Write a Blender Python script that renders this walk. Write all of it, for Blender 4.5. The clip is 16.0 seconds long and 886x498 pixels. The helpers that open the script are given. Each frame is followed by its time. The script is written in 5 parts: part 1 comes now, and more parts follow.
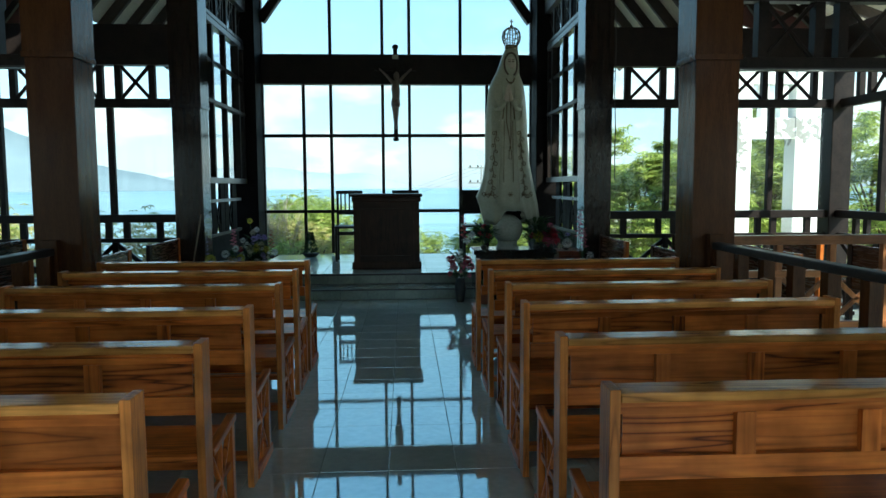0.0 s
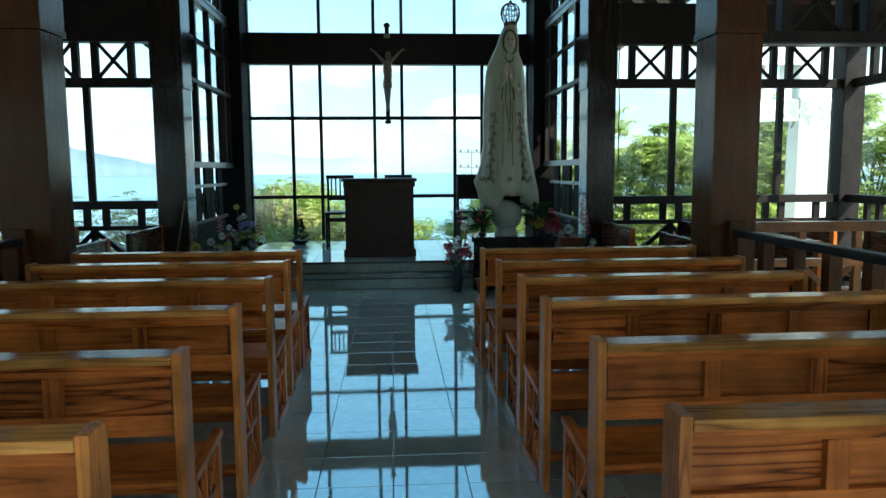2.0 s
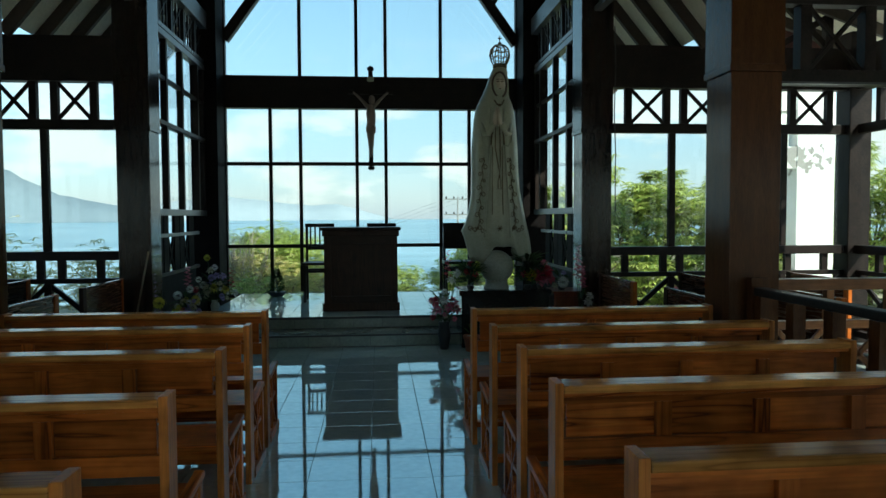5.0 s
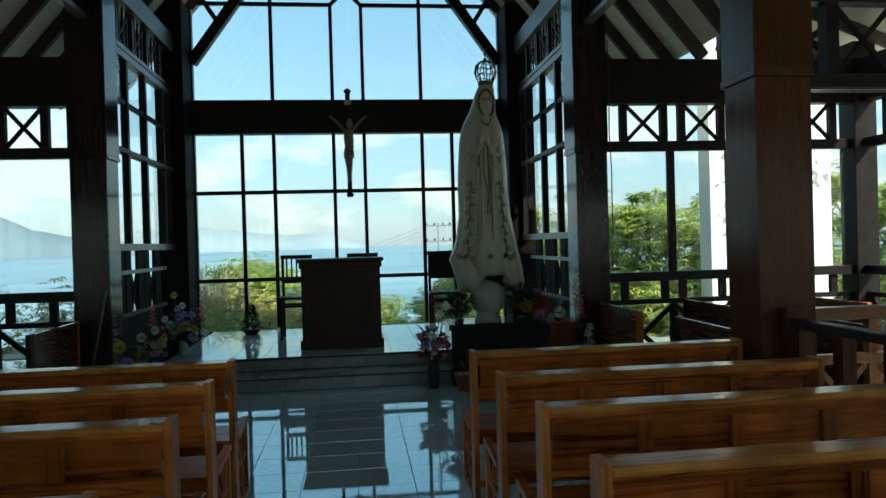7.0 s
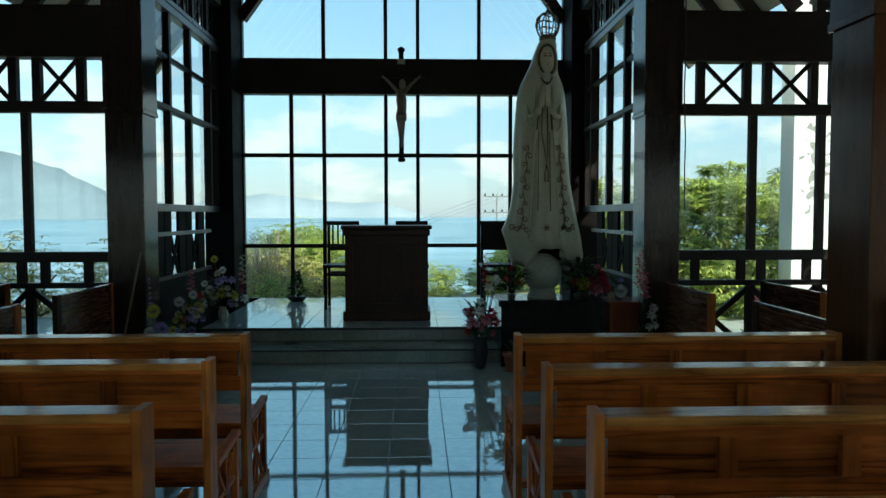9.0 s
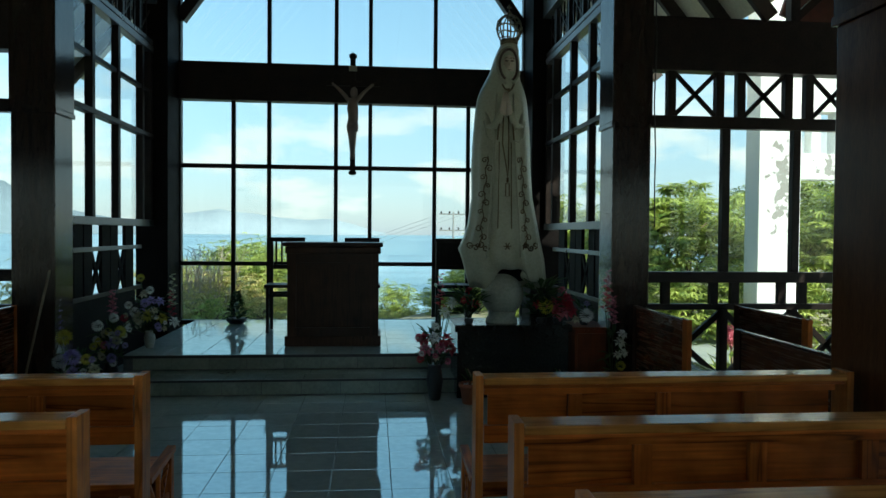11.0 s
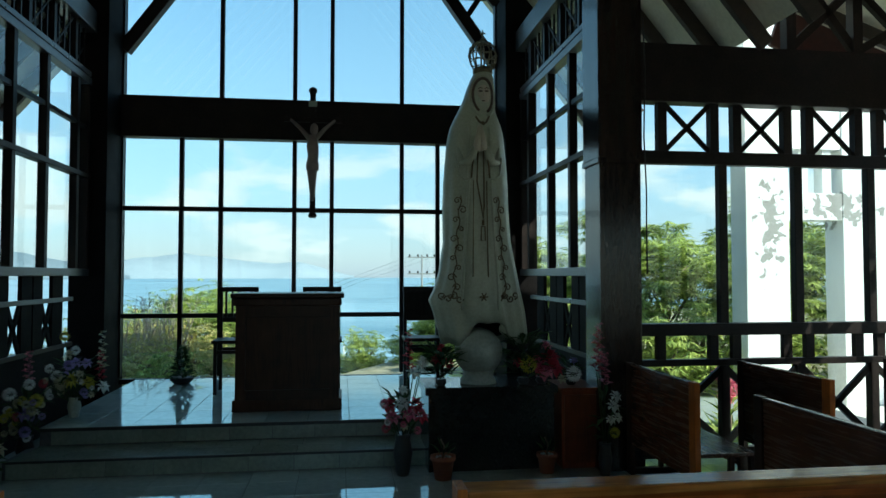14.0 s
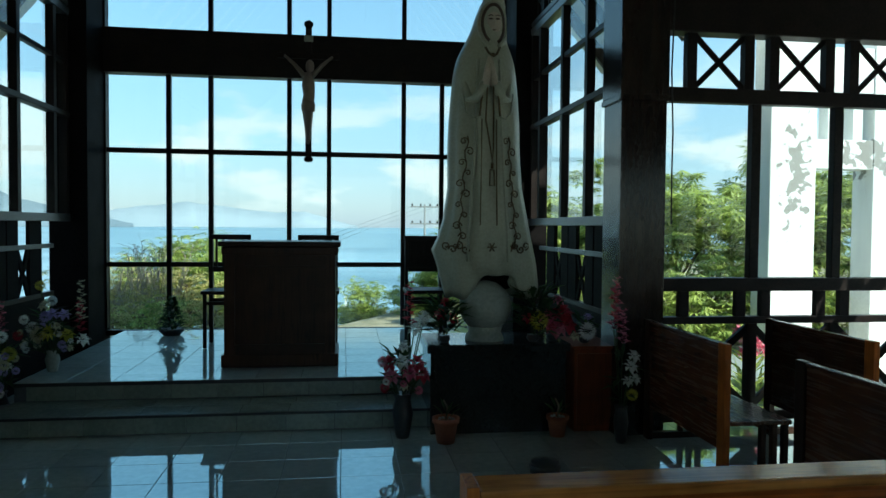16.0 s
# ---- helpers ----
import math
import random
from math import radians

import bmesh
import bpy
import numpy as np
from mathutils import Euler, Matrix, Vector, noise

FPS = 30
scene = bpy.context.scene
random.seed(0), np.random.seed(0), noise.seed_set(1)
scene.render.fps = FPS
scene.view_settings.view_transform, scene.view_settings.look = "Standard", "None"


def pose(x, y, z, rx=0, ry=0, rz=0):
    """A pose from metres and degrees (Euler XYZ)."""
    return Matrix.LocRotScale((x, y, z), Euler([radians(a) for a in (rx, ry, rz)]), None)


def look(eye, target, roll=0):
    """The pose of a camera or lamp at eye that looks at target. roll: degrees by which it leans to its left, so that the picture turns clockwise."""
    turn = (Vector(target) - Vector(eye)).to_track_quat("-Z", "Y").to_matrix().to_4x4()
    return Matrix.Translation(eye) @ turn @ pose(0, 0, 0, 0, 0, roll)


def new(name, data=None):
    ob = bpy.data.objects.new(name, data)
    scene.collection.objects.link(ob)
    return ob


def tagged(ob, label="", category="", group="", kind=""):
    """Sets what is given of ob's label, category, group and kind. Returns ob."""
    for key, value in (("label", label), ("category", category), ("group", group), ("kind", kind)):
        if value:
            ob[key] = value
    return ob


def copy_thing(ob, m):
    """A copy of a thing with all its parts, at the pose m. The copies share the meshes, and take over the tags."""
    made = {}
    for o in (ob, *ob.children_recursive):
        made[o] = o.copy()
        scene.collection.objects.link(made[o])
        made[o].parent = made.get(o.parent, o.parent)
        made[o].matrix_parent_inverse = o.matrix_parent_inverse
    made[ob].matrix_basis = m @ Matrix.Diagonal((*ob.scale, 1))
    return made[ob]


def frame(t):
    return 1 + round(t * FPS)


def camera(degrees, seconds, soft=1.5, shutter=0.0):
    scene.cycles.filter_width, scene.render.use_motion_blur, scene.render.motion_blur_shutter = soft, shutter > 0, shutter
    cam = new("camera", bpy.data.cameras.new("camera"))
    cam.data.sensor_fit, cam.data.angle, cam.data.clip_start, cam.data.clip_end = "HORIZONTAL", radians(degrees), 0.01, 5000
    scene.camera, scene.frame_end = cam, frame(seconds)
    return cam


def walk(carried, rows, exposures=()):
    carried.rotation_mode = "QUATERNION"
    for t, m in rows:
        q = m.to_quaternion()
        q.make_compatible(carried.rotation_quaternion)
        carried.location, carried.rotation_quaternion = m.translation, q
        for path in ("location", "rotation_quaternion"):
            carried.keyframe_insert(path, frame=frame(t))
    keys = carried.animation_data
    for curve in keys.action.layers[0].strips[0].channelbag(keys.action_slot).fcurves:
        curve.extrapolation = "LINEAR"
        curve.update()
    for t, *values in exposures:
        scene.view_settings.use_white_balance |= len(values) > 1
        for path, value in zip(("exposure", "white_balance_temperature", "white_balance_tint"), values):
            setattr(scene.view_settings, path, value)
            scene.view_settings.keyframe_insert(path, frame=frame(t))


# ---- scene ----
cam = camera(63.5, 16.0)
EXPOSURES = [(0.0, 1.32, 6100, -9), (1.0, 1.32, 6000, -9), (1.5, 1.44, 5950, -10), (2.5, 1.64, 6000, -10), (3.0, 1.46, 6200, -9), (3.5, 0.98, 6250, -9), (4.0, 0.92, 6300, -9), (8.5, 0.92, 6450, -9), (11.0, 0.92, 6450, -9), (13.5, 0.85, 5950, -11), (16.0, 0.85, 5950, -11)]
PATH = [
    (0, (0.516, 1.701, 1.678), (0.62, 3.691, 1.502), -0.3),
    (0.5, (0.55, 1.841, 1.692), (0.588, 3.835, 1.547), 0.3),
    (1, (0.56, 1.939, 1.675), (0.53, 3.929, 1.475), 0.3),
    (1.5, (0.506, 2.053, 1.671), (0.569, 4.037, 1.426), 1.1),
    (2, (0.422, 2.147, 1.669), (0.559, 4.13, 1.451), -0.4),
    (2.5, (0.39, 2.245, 1.668), (0.538, 4.229, 1.462), 0.0),
    (3, (0.412, 2.375, 1.697), (0.513, 4.371, 1.624), 0.3),
    (3.5, (0.451, 2.463, 1.708), (0.557, 4.461, 1.694), 0.6),
    (4, (0.461, 2.564, 1.698), (0.642, 4.556, 1.647), 0.2),
    (6.5, (0.471, 3.345, 1.704), (0.641, 5.335, 1.603), -1.0),
    (7, (0.441, 3.514, 1.723), (0.679, 5.499, 1.706), -1.6),
    (7.5, (0.451, 3.653, 1.714), (0.66, 5.641, 1.676), -0.9),
    (8, (0.53, 3.82, 1.728), (0.659, 5.816, 1.732), 0.0),
    (8.5, (0.576, 3.97, 1.699), (0.645, 5.966, 1.604), -0.1),
    (11, (0.679, 4.812, 1.673), (0.872, 6.802, 1.629), 0.5),
    (11.5, (0.644, 4.957, 1.699), (0.929, 6.937, 1.705), -0.7),
    (12, (0.666, 5.085, 1.69), (0.901, 7.071, 1.672), -0.7),
    (12.5, (0.757, 5.247, 1.712), (0.911, 7.24, 1.764), -0.2),
    (13, (0.805, 5.362, 1.704), (0.95, 7.357, 1.707), 0.2),
    (13.5, (0.793, 5.528, 1.723), (1.029, 7.514, 1.755), -0.0),
    (14, (0.762, 5.647, 1.74), (1.042, 7.626, 1.814), -0.0),
    (14.5, (0.812, 5.778, 1.73), (1.004, 7.767, 1.823), -0.2),
    (15, (0.831, 5.908, 1.71), (0.935, 7.904, 1.779), 0.8),
    (15.5, (0.857, 6.028, 1.699), (1.002, 8.023, 1.654), 1.2),
    (16, (0.825, 6.194, 1.718), (1.098, 8.174, 1.654), 0.5),
]
walk(cam, [(t, look(eye, target, roll)) for t, eye, target, roll in PATH], EXPOSURES)

# ---- light ----
SUN_EL, SUN_AZ = radians(40.5), radians(131)
world = bpy.data.worlds.new("world")
scene.world = world
world.use_nodes = True
wn, wl = world.node_tree.nodes, world.node_tree.links
sky = wn.new("ShaderNodeTexSky")
sky.sky_type, sky.sun_disc = "NISHITA", False
sky.sun_elevation, sky.sun_rotation = SUN_EL, SUN_AZ
sky.air_density, sky.dust_density, sky.ozone_density = 1.0, 0.4, 2.0
tc = wn.new("ShaderNodeTexCoord")
sep = wn.new("ShaderNodeSeparateXYZ")
wl.new(tc.outputs["Generated"], sep.inputs[0])
mp = wn.new("ShaderNodeMapping")
mp.inputs["Scale"].default_value = (3.6, 3.6, 10.0)
mp.inputs["Location"].default_value = (0.9, 0.0, 0.35)
wl.new(tc.outputs["Generated"], mp.inputs[0])
cl = wn.new("ShaderNodeTexNoise")
cl.inputs["Scale"].default_value, cl.inputs["Detail"].default_value, cl.inputs["Roughness"].default_value = 1.6, 8.0, 0.55
wl.new(mp.outputs[0], cl.inputs["Vector"])
cr = wn.new("ShaderNodeMapRange")
cr.inputs["From Min"].default_value, cr.inputs["From Max"].default_value = 0.47, 0.57
wl.new(cl.outputs["Fac"], cr.inputs["Value"])
low = wn.new("ShaderNodeMapRange")
low.inputs["From Min"].default_value, low.inputs["From Max"].default_value = 0.10, 0.24
low.inputs["To Min"].default_value, low.inputs["To Max"].default_value = 1.0, 0.0
wl.new(sep.outputs["Z"], low.inputs["Value"])
mul = wn.new("ShaderNodeMath")
mul.operation = "MULTIPLY"
wl.new(cr.outputs[0], mul.inputs[0])
wl.new(low.outputs[0], mul.inputs[1])
cmix = wn.new("ShaderNodeMix")
cmix.data_type = "RGBA"
wl.new(mul.outputs[0], cmix.inputs["Factor"])
rich = wn.new("ShaderNodeHueSaturation")
rich.inputs["Hue"].default_value = 0.487
rich.inputs["Saturation"].default_value, rich.inputs["Value"].default_value = 1.05, 1.55
wl.new(sky.outputs[0], rich.inputs["Color"])
haze = wn.new("ShaderNodeMix")
haze.data_type = "RGBA"
near = wn.new("ShaderNodeMapRange")
near.inputs["From Min"].default_value, near.inputs["From Max"].default_value = -0.02, 0.42
near.inputs["To Min"].default_value, near.inputs["To Max"].default_value = 0.85, 0.12
wl.new(sep.outputs["Z"], near.inputs["Value"])
wl.new(near.outputs[0], haze.inputs["Factor"])
wl.new(rich.outputs[0], haze.inputs["A"])
haze.inputs["B"].default_value = (2.65, 3.35, 4.5, 1)
wl.new(haze.outputs["Result"], cmix.inputs["A"])
cmix.inputs["B"].default_value = (6.0, 6.3, 6.4, 1)
bg = wn["Background"]
bg.inputs["Strength"].default_value = 0.095
wl.new(cmix.outputs["Result"], bg.inputs["Color"])

sun = new("sun", bpy.data.lights.new("sun", "SUN"))
sun.data.energy, sun.data.angle, sun.data.color = 4.6, radians(0.53), (1.0, 0.95, 0.87)
sun.matrix_world = look((46, -40, 52), (0, 0, 0))


# ---- materials ----
def material(name):
    m = bpy.data.materials.new(name)
    m.use_nodes = True
    return m, m.node_tree.nodes, m.node_tree.links, m.node_tree.nodes["Principled BSDF"]


def paint(name, a, b, rough, scale=6.0, bump=0.05, stretch=(1, 1, 1), metal=0.0, vary=0.0, spread=0.12, spec=0.5, ior=1.5):
    """A surface whose colour wanders from a to b at two scales, with fine relief."""
    m, n, l, p = material(name)
    co = n.new("ShaderNodeTexCoord")
    ma = n.new("ShaderNodeMapping")
    ma.inputs["Scale"].default_value = stretch
    l.new(co.outputs["Object"], ma.inputs[0])
    inf = n.new("ShaderNodeObjectInfo")
    off = n.new("ShaderNodeVectorMath")
    off.operation = "MULTIPLY_ADD"
    l.new(inf.outputs["Random"], off.inputs[0])
    off.inputs[1].default_value = (17.0, 31.0, 23.0)
    l.new(ma.outputs[0], off.inputs[2])
    big, fine = n.new("ShaderNodeTexNoise"), n.new("ShaderNodeTexNoise")
    for node, s, d in ((big, scale, 4.0), (fine, scale * 9, 3.0)):
        node.inputs["Scale"].default_value, node.inputs["Detail"].default_value = s, d
        l.new(off.outputs[0], node.inputs["Vector"])
    mix = n.new("ShaderNodeMix")
    mix.data_type = "RGBA"
    add = n.new("ShaderNodeMath")
    add.operation = "MULTIPLY_ADD"
    l.new(fine.outputs["Fac"], add.inputs[0])
    add.inputs[1].default_value = 0.5
    half = n.new("ShaderNodeMath")
    half.operation = "MULTIPLY"
    l.new(big.outputs["Fac"], half.inputs[0])
    half.inputs[1].default_value = 0.5
    l.new(half.outputs[0], add.inputs[2])
    rng = n.new("ShaderNodeMapRange")
    rng.inputs["From Min"].default_value, rng.inputs["From Max"].default_value = 0.5 - spread, 0.5 + spread
    l.new(add.outputs[0], rng.inputs["Value"])
    l.new(rng.outputs[0], mix.inputs["Factor"])
    mix.inputs["A"].default_value, mix.inputs["B"].default_value = (*a, 1), (*b, 1)
    hsv = n.new("ShaderNodeHueSaturation")
    l.new(mix.outputs["Result"], hsv.inputs["Color"])
    val = n.new("ShaderNodeMapRange")
    val.inputs["To Min"].default_value, val.inputs["To Max"].default_value = 1 - vary, 1 + vary
    l.new(inf.outputs["Random"], val.inputs["Value"])
    l.new(val.outputs[0], hsv.inputs["Value"])
    l.new(hsv.outputs[0], p.inputs["Base Color"])
    rr = n.new("ShaderNodeMapRange")
    rr.inputs["To Min"].default_value, rr.inputs["To Max"].default_value = rough * 0.75, min(1, rough * 1.3)
    l.new(big.outputs["Fac"], rr.inputs["Value"])
    l.new(rr.outputs[0], p.inputs["Roughness"])
    p.inputs["Metallic"].default_value = metal
    p.inputs["Specular IOR Level"].default_value = spec
    p.inputs["IOR"].default_value = ior
    bp = n.new("ShaderNodeBump")
    bp.inputs["Strength"].default_value, bp.inputs["Distance"].default_value = bump, 0.01
    l.new(fine.outputs["Fac"], bp.inputs["Height"])
    l.new(bp.outputs[0], p.inputs["Normal"])
    return m


def wood(name, a, b, c, axis, rough=0.24, spec=0.4):
    """Varnished teak: dark flame lines that run along the given axis, over a lighter ground."""
    m, n, l, p = material(name)
    co = n.new("ShaderNodeTexCoord")
    ma = n.new("ShaderNodeMapping")
    ma.inputs["Scale"].default_value = [1.1 if k == axis else 20.0 for k in range(3)]
    l.new(co.outputs["Object"], ma.inputs[0])
    inf = n.new("ShaderNodeObjectInfo")
    off = n.new("ShaderNodeVectorMath")
    off.operation = "MULTIPLY_ADD"
    l.new(inf.outputs["Random"], off.inputs[0])
    off.inputs[1].default_value = (37.0, 51.0, 43.0)
    l.new(ma.outputs[0], off.inputs[2])
    warp = n.new("ShaderNodeTexNoise")
    warp.inputs["Scale"].default_value, warp.inputs["Detail"].default_value = 0.55, 2.0
    l.new(off.outputs[0], warp.inputs["Vector"])
    sc = n.new("ShaderNodeMath")
    sc.operation = "MULTIPLY"
    l.new(warp.outputs["Fac"], sc.inputs[0])
    sc.inputs[1].default_value = 7.5
    frac = n.new("ShaderNodeMath")
    frac.operation = "PINGPONG"
    l.new(sc.outputs[0], frac.inputs[0])
    frac.inputs[1].default_value = 0.5
    fine = n.new("ShaderNodeTexNoise")
    fine.inputs["Scale"].default_value, fine.inputs["Detail"].default_value = 3.5, 5.0
    l.new(off.outputs[0], fine.inputs["Vector"])
    ramp = n.new("ShaderNodeValToRGB")
    e = ramp.color_ramp.elements
    e[0].position, e[0].color = 0.0, (*c, 1)
    e[1].position, e[1].color = 0.5, (*a, 1)
    mid = e.new(0.13)
    mid.color = (*b, 1)
    l.new(frac.outputs[0], ramp.inputs[0])
    mx = n.new("ShaderNodeMix")
    mx.data_type, mx.blend_type = "RGBA", "MULTIPLY"
    mx.inputs["Factor"].default_value = 0.55
    plain = n.new("ShaderNodeMix")
    plain.data_type = "RGBA"
    keep = n.new("ShaderNodeMapRange")
    keep.inputs["From Min"].default_value, keep.inputs["From Max"].default_value = 0.42, 0.62
    keep.inputs["To Min"].default_value, keep.inputs["To Max"].default_value = 0.18, 1.0
    blot = n.new("ShaderNodeTexNoise")
    blot.inputs["Scale"].default_value, blot.inputs["Detail"].default_value = 0.16, 2.0
    l.new(off.outputs[0], blot.inputs["Vector"])
    l.new(blot.outputs["Fac"], keep.inputs["Value"])
    l.new(keep.outputs[0], plain.inputs["Factor"])
    plain.inputs["A"].default_value = (*(0.55 * u + 0.45 * v for u, v in zip(a, b)), 1)
    l.new(ramp.outputs[0], plain.inputs["B"])
    l.new(plain.outputs["Result"], mx.inputs["A"])
    fr = n.new("ShaderNodeMapRange")
    fr.inputs["From Min"].default_value, fr.inputs["From Max"].default_value = 0.3, 0.65
    fr.inputs["To Min"].default_value = 0.5
    l.new(fine.outputs["Fac"], fr.inputs["Value"])
    cc = n.new("ShaderNodeCombineColor")
    for k in range(3):
        l.new(fr.outputs[0], cc.inputs[k])
    l.new(cc.outputs[0], mx.inputs["B"])
    hsv = n.new("ShaderNodeHueSaturation")
    l.new(mx.outputs["Result"], hsv.inputs["Color"])
    val = n.new("ShaderNodeMapRange")
    val.inputs["To Min"].default_value, val.inputs["To Max"].default_value = 0.62, 1.2
    l.new(inf.outputs["Random"], val.inputs["Value"])
    cloud = n.new("ShaderNodeTexNoise")
    cloud.inputs["Scale"].default_value, cloud.inputs["Detail"].default_value = 5.5, 3.0
    l.new(co.outputs["Object"], cloud.inputs["Vector"])
    worn = n.new("ShaderNodeMapRange")
    worn.inputs["From Min"].default_value, worn.inputs["From Max"].default_value = 0.3, 0.7
    worn.inputs["To Min"].default_value, worn.inputs["To Max"].default_value = 0.62, 1.25
    l.new(cloud.outputs["Fac"], worn.inputs["Value"])
    both_values = n.new("ShaderNodeMath")
    both_values.operation = "MULTIPLY"
    l.new(val.outputs[0], both_values.inputs[0])
    l.new(worn.outputs[0], both_values.inputs[1])
    l.new(both_values.outputs[0], hsv.inputs["Value"])
    l.new(hsv.outputs[0], p.inputs["Base Color"])
    rr = n.new("ShaderNodeMapRange")
    rr.inputs["To Min"].default_value, rr.inputs["To Max"].default_value = rough * 0.7, rough * 1.5
    l.new(fine.outputs["Fac"], rr.inputs["Value"])
    l.new(rr.outputs[0], p.inputs["Roughness"])
    bp = n.new("ShaderNodeBump")
    p.inputs["Specular IOR Level"].default_value = spec
    bp.inputs["Strength"].default_value, bp.inputs["Distance"].default_value = 0.08, 0.004
    l.new(fine.outputs["Fac"], bp.inputs["Height"])
    l.new(bp.outputs[0], p.inputs["Normal"])
    return m


def glass_material():
    """Clear window glass: mostly see-through, with more gloss at a slant."""
    m, n, l, p = material("window_glass")
    n.remove(p)
    out = n["Material Output"]
    tr, gl, mix, lw = n.new("ShaderNodeBsdfTransparent"), n.new("ShaderNodeBsdfGlossy"), n.new("ShaderNodeMixShader"), n.new("ShaderNodeLayerWeight")
    tr.inputs[0].default_value = (0.97, 0.985, 0.985, 1)
    gl.inputs["Roughness"].default_value = 0.01
    lw.inputs["Blend"].default_value = 0.5
    po, sc = n.new("ShaderNodeMath"), n.new("ShaderNodeMath")
    po.operation, po.inputs[1].default_value = "POWER", 4.0
    sc.operation, sc.inputs[1].default_value, sc.inputs[2].default_value = "MULTIPLY_ADD", 0.6, 0.03
    l.new(lw.outputs["Facing"], po.inputs[0])
    l.new(po.outputs[0], sc.inputs[0])
    l.new(sc.outputs[0], mix.inputs[0])
    l.new(tr.outputs[0], mix.inputs[1])
    l.new(gl.outputs[0], mix.inputs[2])
    l.new(mix.outputs[0], out.inputs["Surface"])
    return m


TEAK = ((0.66, 0.190, 0.037), (0.46, 0.107, 0.019), (0.11, 0.023, 0.006))
WOOD_X, WOOD_Y, WOOD_Z = (wood("teak_" + "xyz"[k], *TEAK, k, 0.30, 0.13) for k in range(3))
LEDGE = wood("worn_glossy_teak", (0.68, 0.30, 0.078), (0.52, 0.20, 0.05), (0.18, 0.065, 0.017), 0, 0.16, 0.11)
UPRIGHT = wood("light_teak_post", (0.62, 0.225, 0.055), (0.48, 0.15, 0.034), (0.17, 0.048, 0.012), 2, 0.3, 0.12)
DARK = paint("black_brown_stain", (0.012, 0.009, 0.009), (0.024, 0.017, 0.015), 0.42, 5, 0.08, (1, 1, 1), spec=0.14)
COLUMN = paint("brown_varnished_board", (0.048, 0.018, 0.008), (0.082, 0.032, 0.013), 0.18, 3, 0.06, (6, 6, 0.7), vary=0.1, spec=0.17)
POST = paint("black_gloss_board", (0.012, 0.008, 0.007), (0.026, 0.017, 0.013), 0.13, 3, 0.05, (6, 6, 0.7))
MATT = paint("dull_black_board", (0.006, 0.005, 0.005), (0.012, 0.010, 0.010), 0.6, 5, 0.08, spec=0.03)
PALE = paint("weathered_grey_timber", (0.034, 0.034, 0.038), (0.07, 0.07, 0.075), 0.3, 4, 0.1)
RAFTER = paint("rafter_timber", (0.03, 0.020, 0.015), (0.06, 0.04, 0.03), 0.55, 5, 0.1, (3, 3, 3))
CEIL = paint("ceiling_board", (0.70, 0.64, 0.52), (0.82, 0.76, 0.63), 0.75, 2.5, 0.1, vary=0.06)
TILE = paint("glazed_floor_tile", (0.42, 0.47, 0.46), (0.52, 0.57, 0.55), 0.03, 2.0, 0.008, vary=0.08, ior=4.8)
TILE.node_tree.nodes["Principled BSDF"].inputs["Specular Tint"].default_value = (0.82, 0.97, 1.0, 1)
STEP = paint("step_tile", (0.17, 0.20, 0.17), (0.24, 0.27, 0.23), 0.2, 3.0, 0.02, vary=0.08)
GROUT = paint("dirty_grout", (0.06, 0.065, 0.07), (0.11, 0.115, 0.12), 0.8, 20, 0.1)
GLASS = glass_material()
MAHOG = wood("dark_mahogany", (0.050, 0.022, 0.013), (0.036, 0.015, 0.009), (0.016, 0.007, 0.005), 2, 0.34, 0.15)
MAHOG_X = wood("brown_plank", (0.105, 0.038, 0.018), (0.085, 0.030, 0.014), (0.05, 0.017, 0.009), 0, 0.24, 0.35)
GRANITE = paint("black_granite", (0.007, 0.009, 0.009), (0.022, 0.025, 0.025), 0.12, 40, 0.01)
CREAM = paint("cream_painted_plaster", (0.31, 0.32, 0.245), (0.39, 0.395, 0.31), 0.36, 5, 0.05)
GOLD = paint("dull_gilding", (0.07, 0.05, 0.022), (0.14, 0.10, 0.045), 0.5, 20, 0.1, metal=0.3)
GLOBE = paint("grey_painted_globe", (0.24, 0.26, 0.22), (0.34, 0.35, 0.30), 0.4, 4, 0.05)
SKIN = paint("painted_flesh", (0.40, 0.34, 0.27), (0.48, 0.41, 0.33), 0.5, 8, 0.05)
FIGURE = paint("dim_painted_carving", (0.20, 0.15, 0.13), (0.27, 0.21, 0.18), 0.5, 8, 0.05)
FACE_INK = paint("painted_brown", (0.05, 0.03, 0.02), (0.09, 0.06, 0.04), 0.5, 8, 0.05)
METAL = paint("tarnished_metal", (0.10, 0.08, 0.05), (0.20, 0.17, 0.11), 0.4, 20, 0.1, metal=0.8)
BLACK = paint("black_plastic", (0.012, 0.012, 0.013), (0.025, 0.025, 0.027), 0.45, 8, 0.05)
CLAY = paint("terracotta", (0.26, 0.085, 0.045), (0.38, 0.13, 0.07), 0.75, 10, 0.1)
WALL = paint("limewashed_render", (0.66, 0.66, 0.63), (0.80, 0.80, 0.77), 0.85, 2, 0.1)


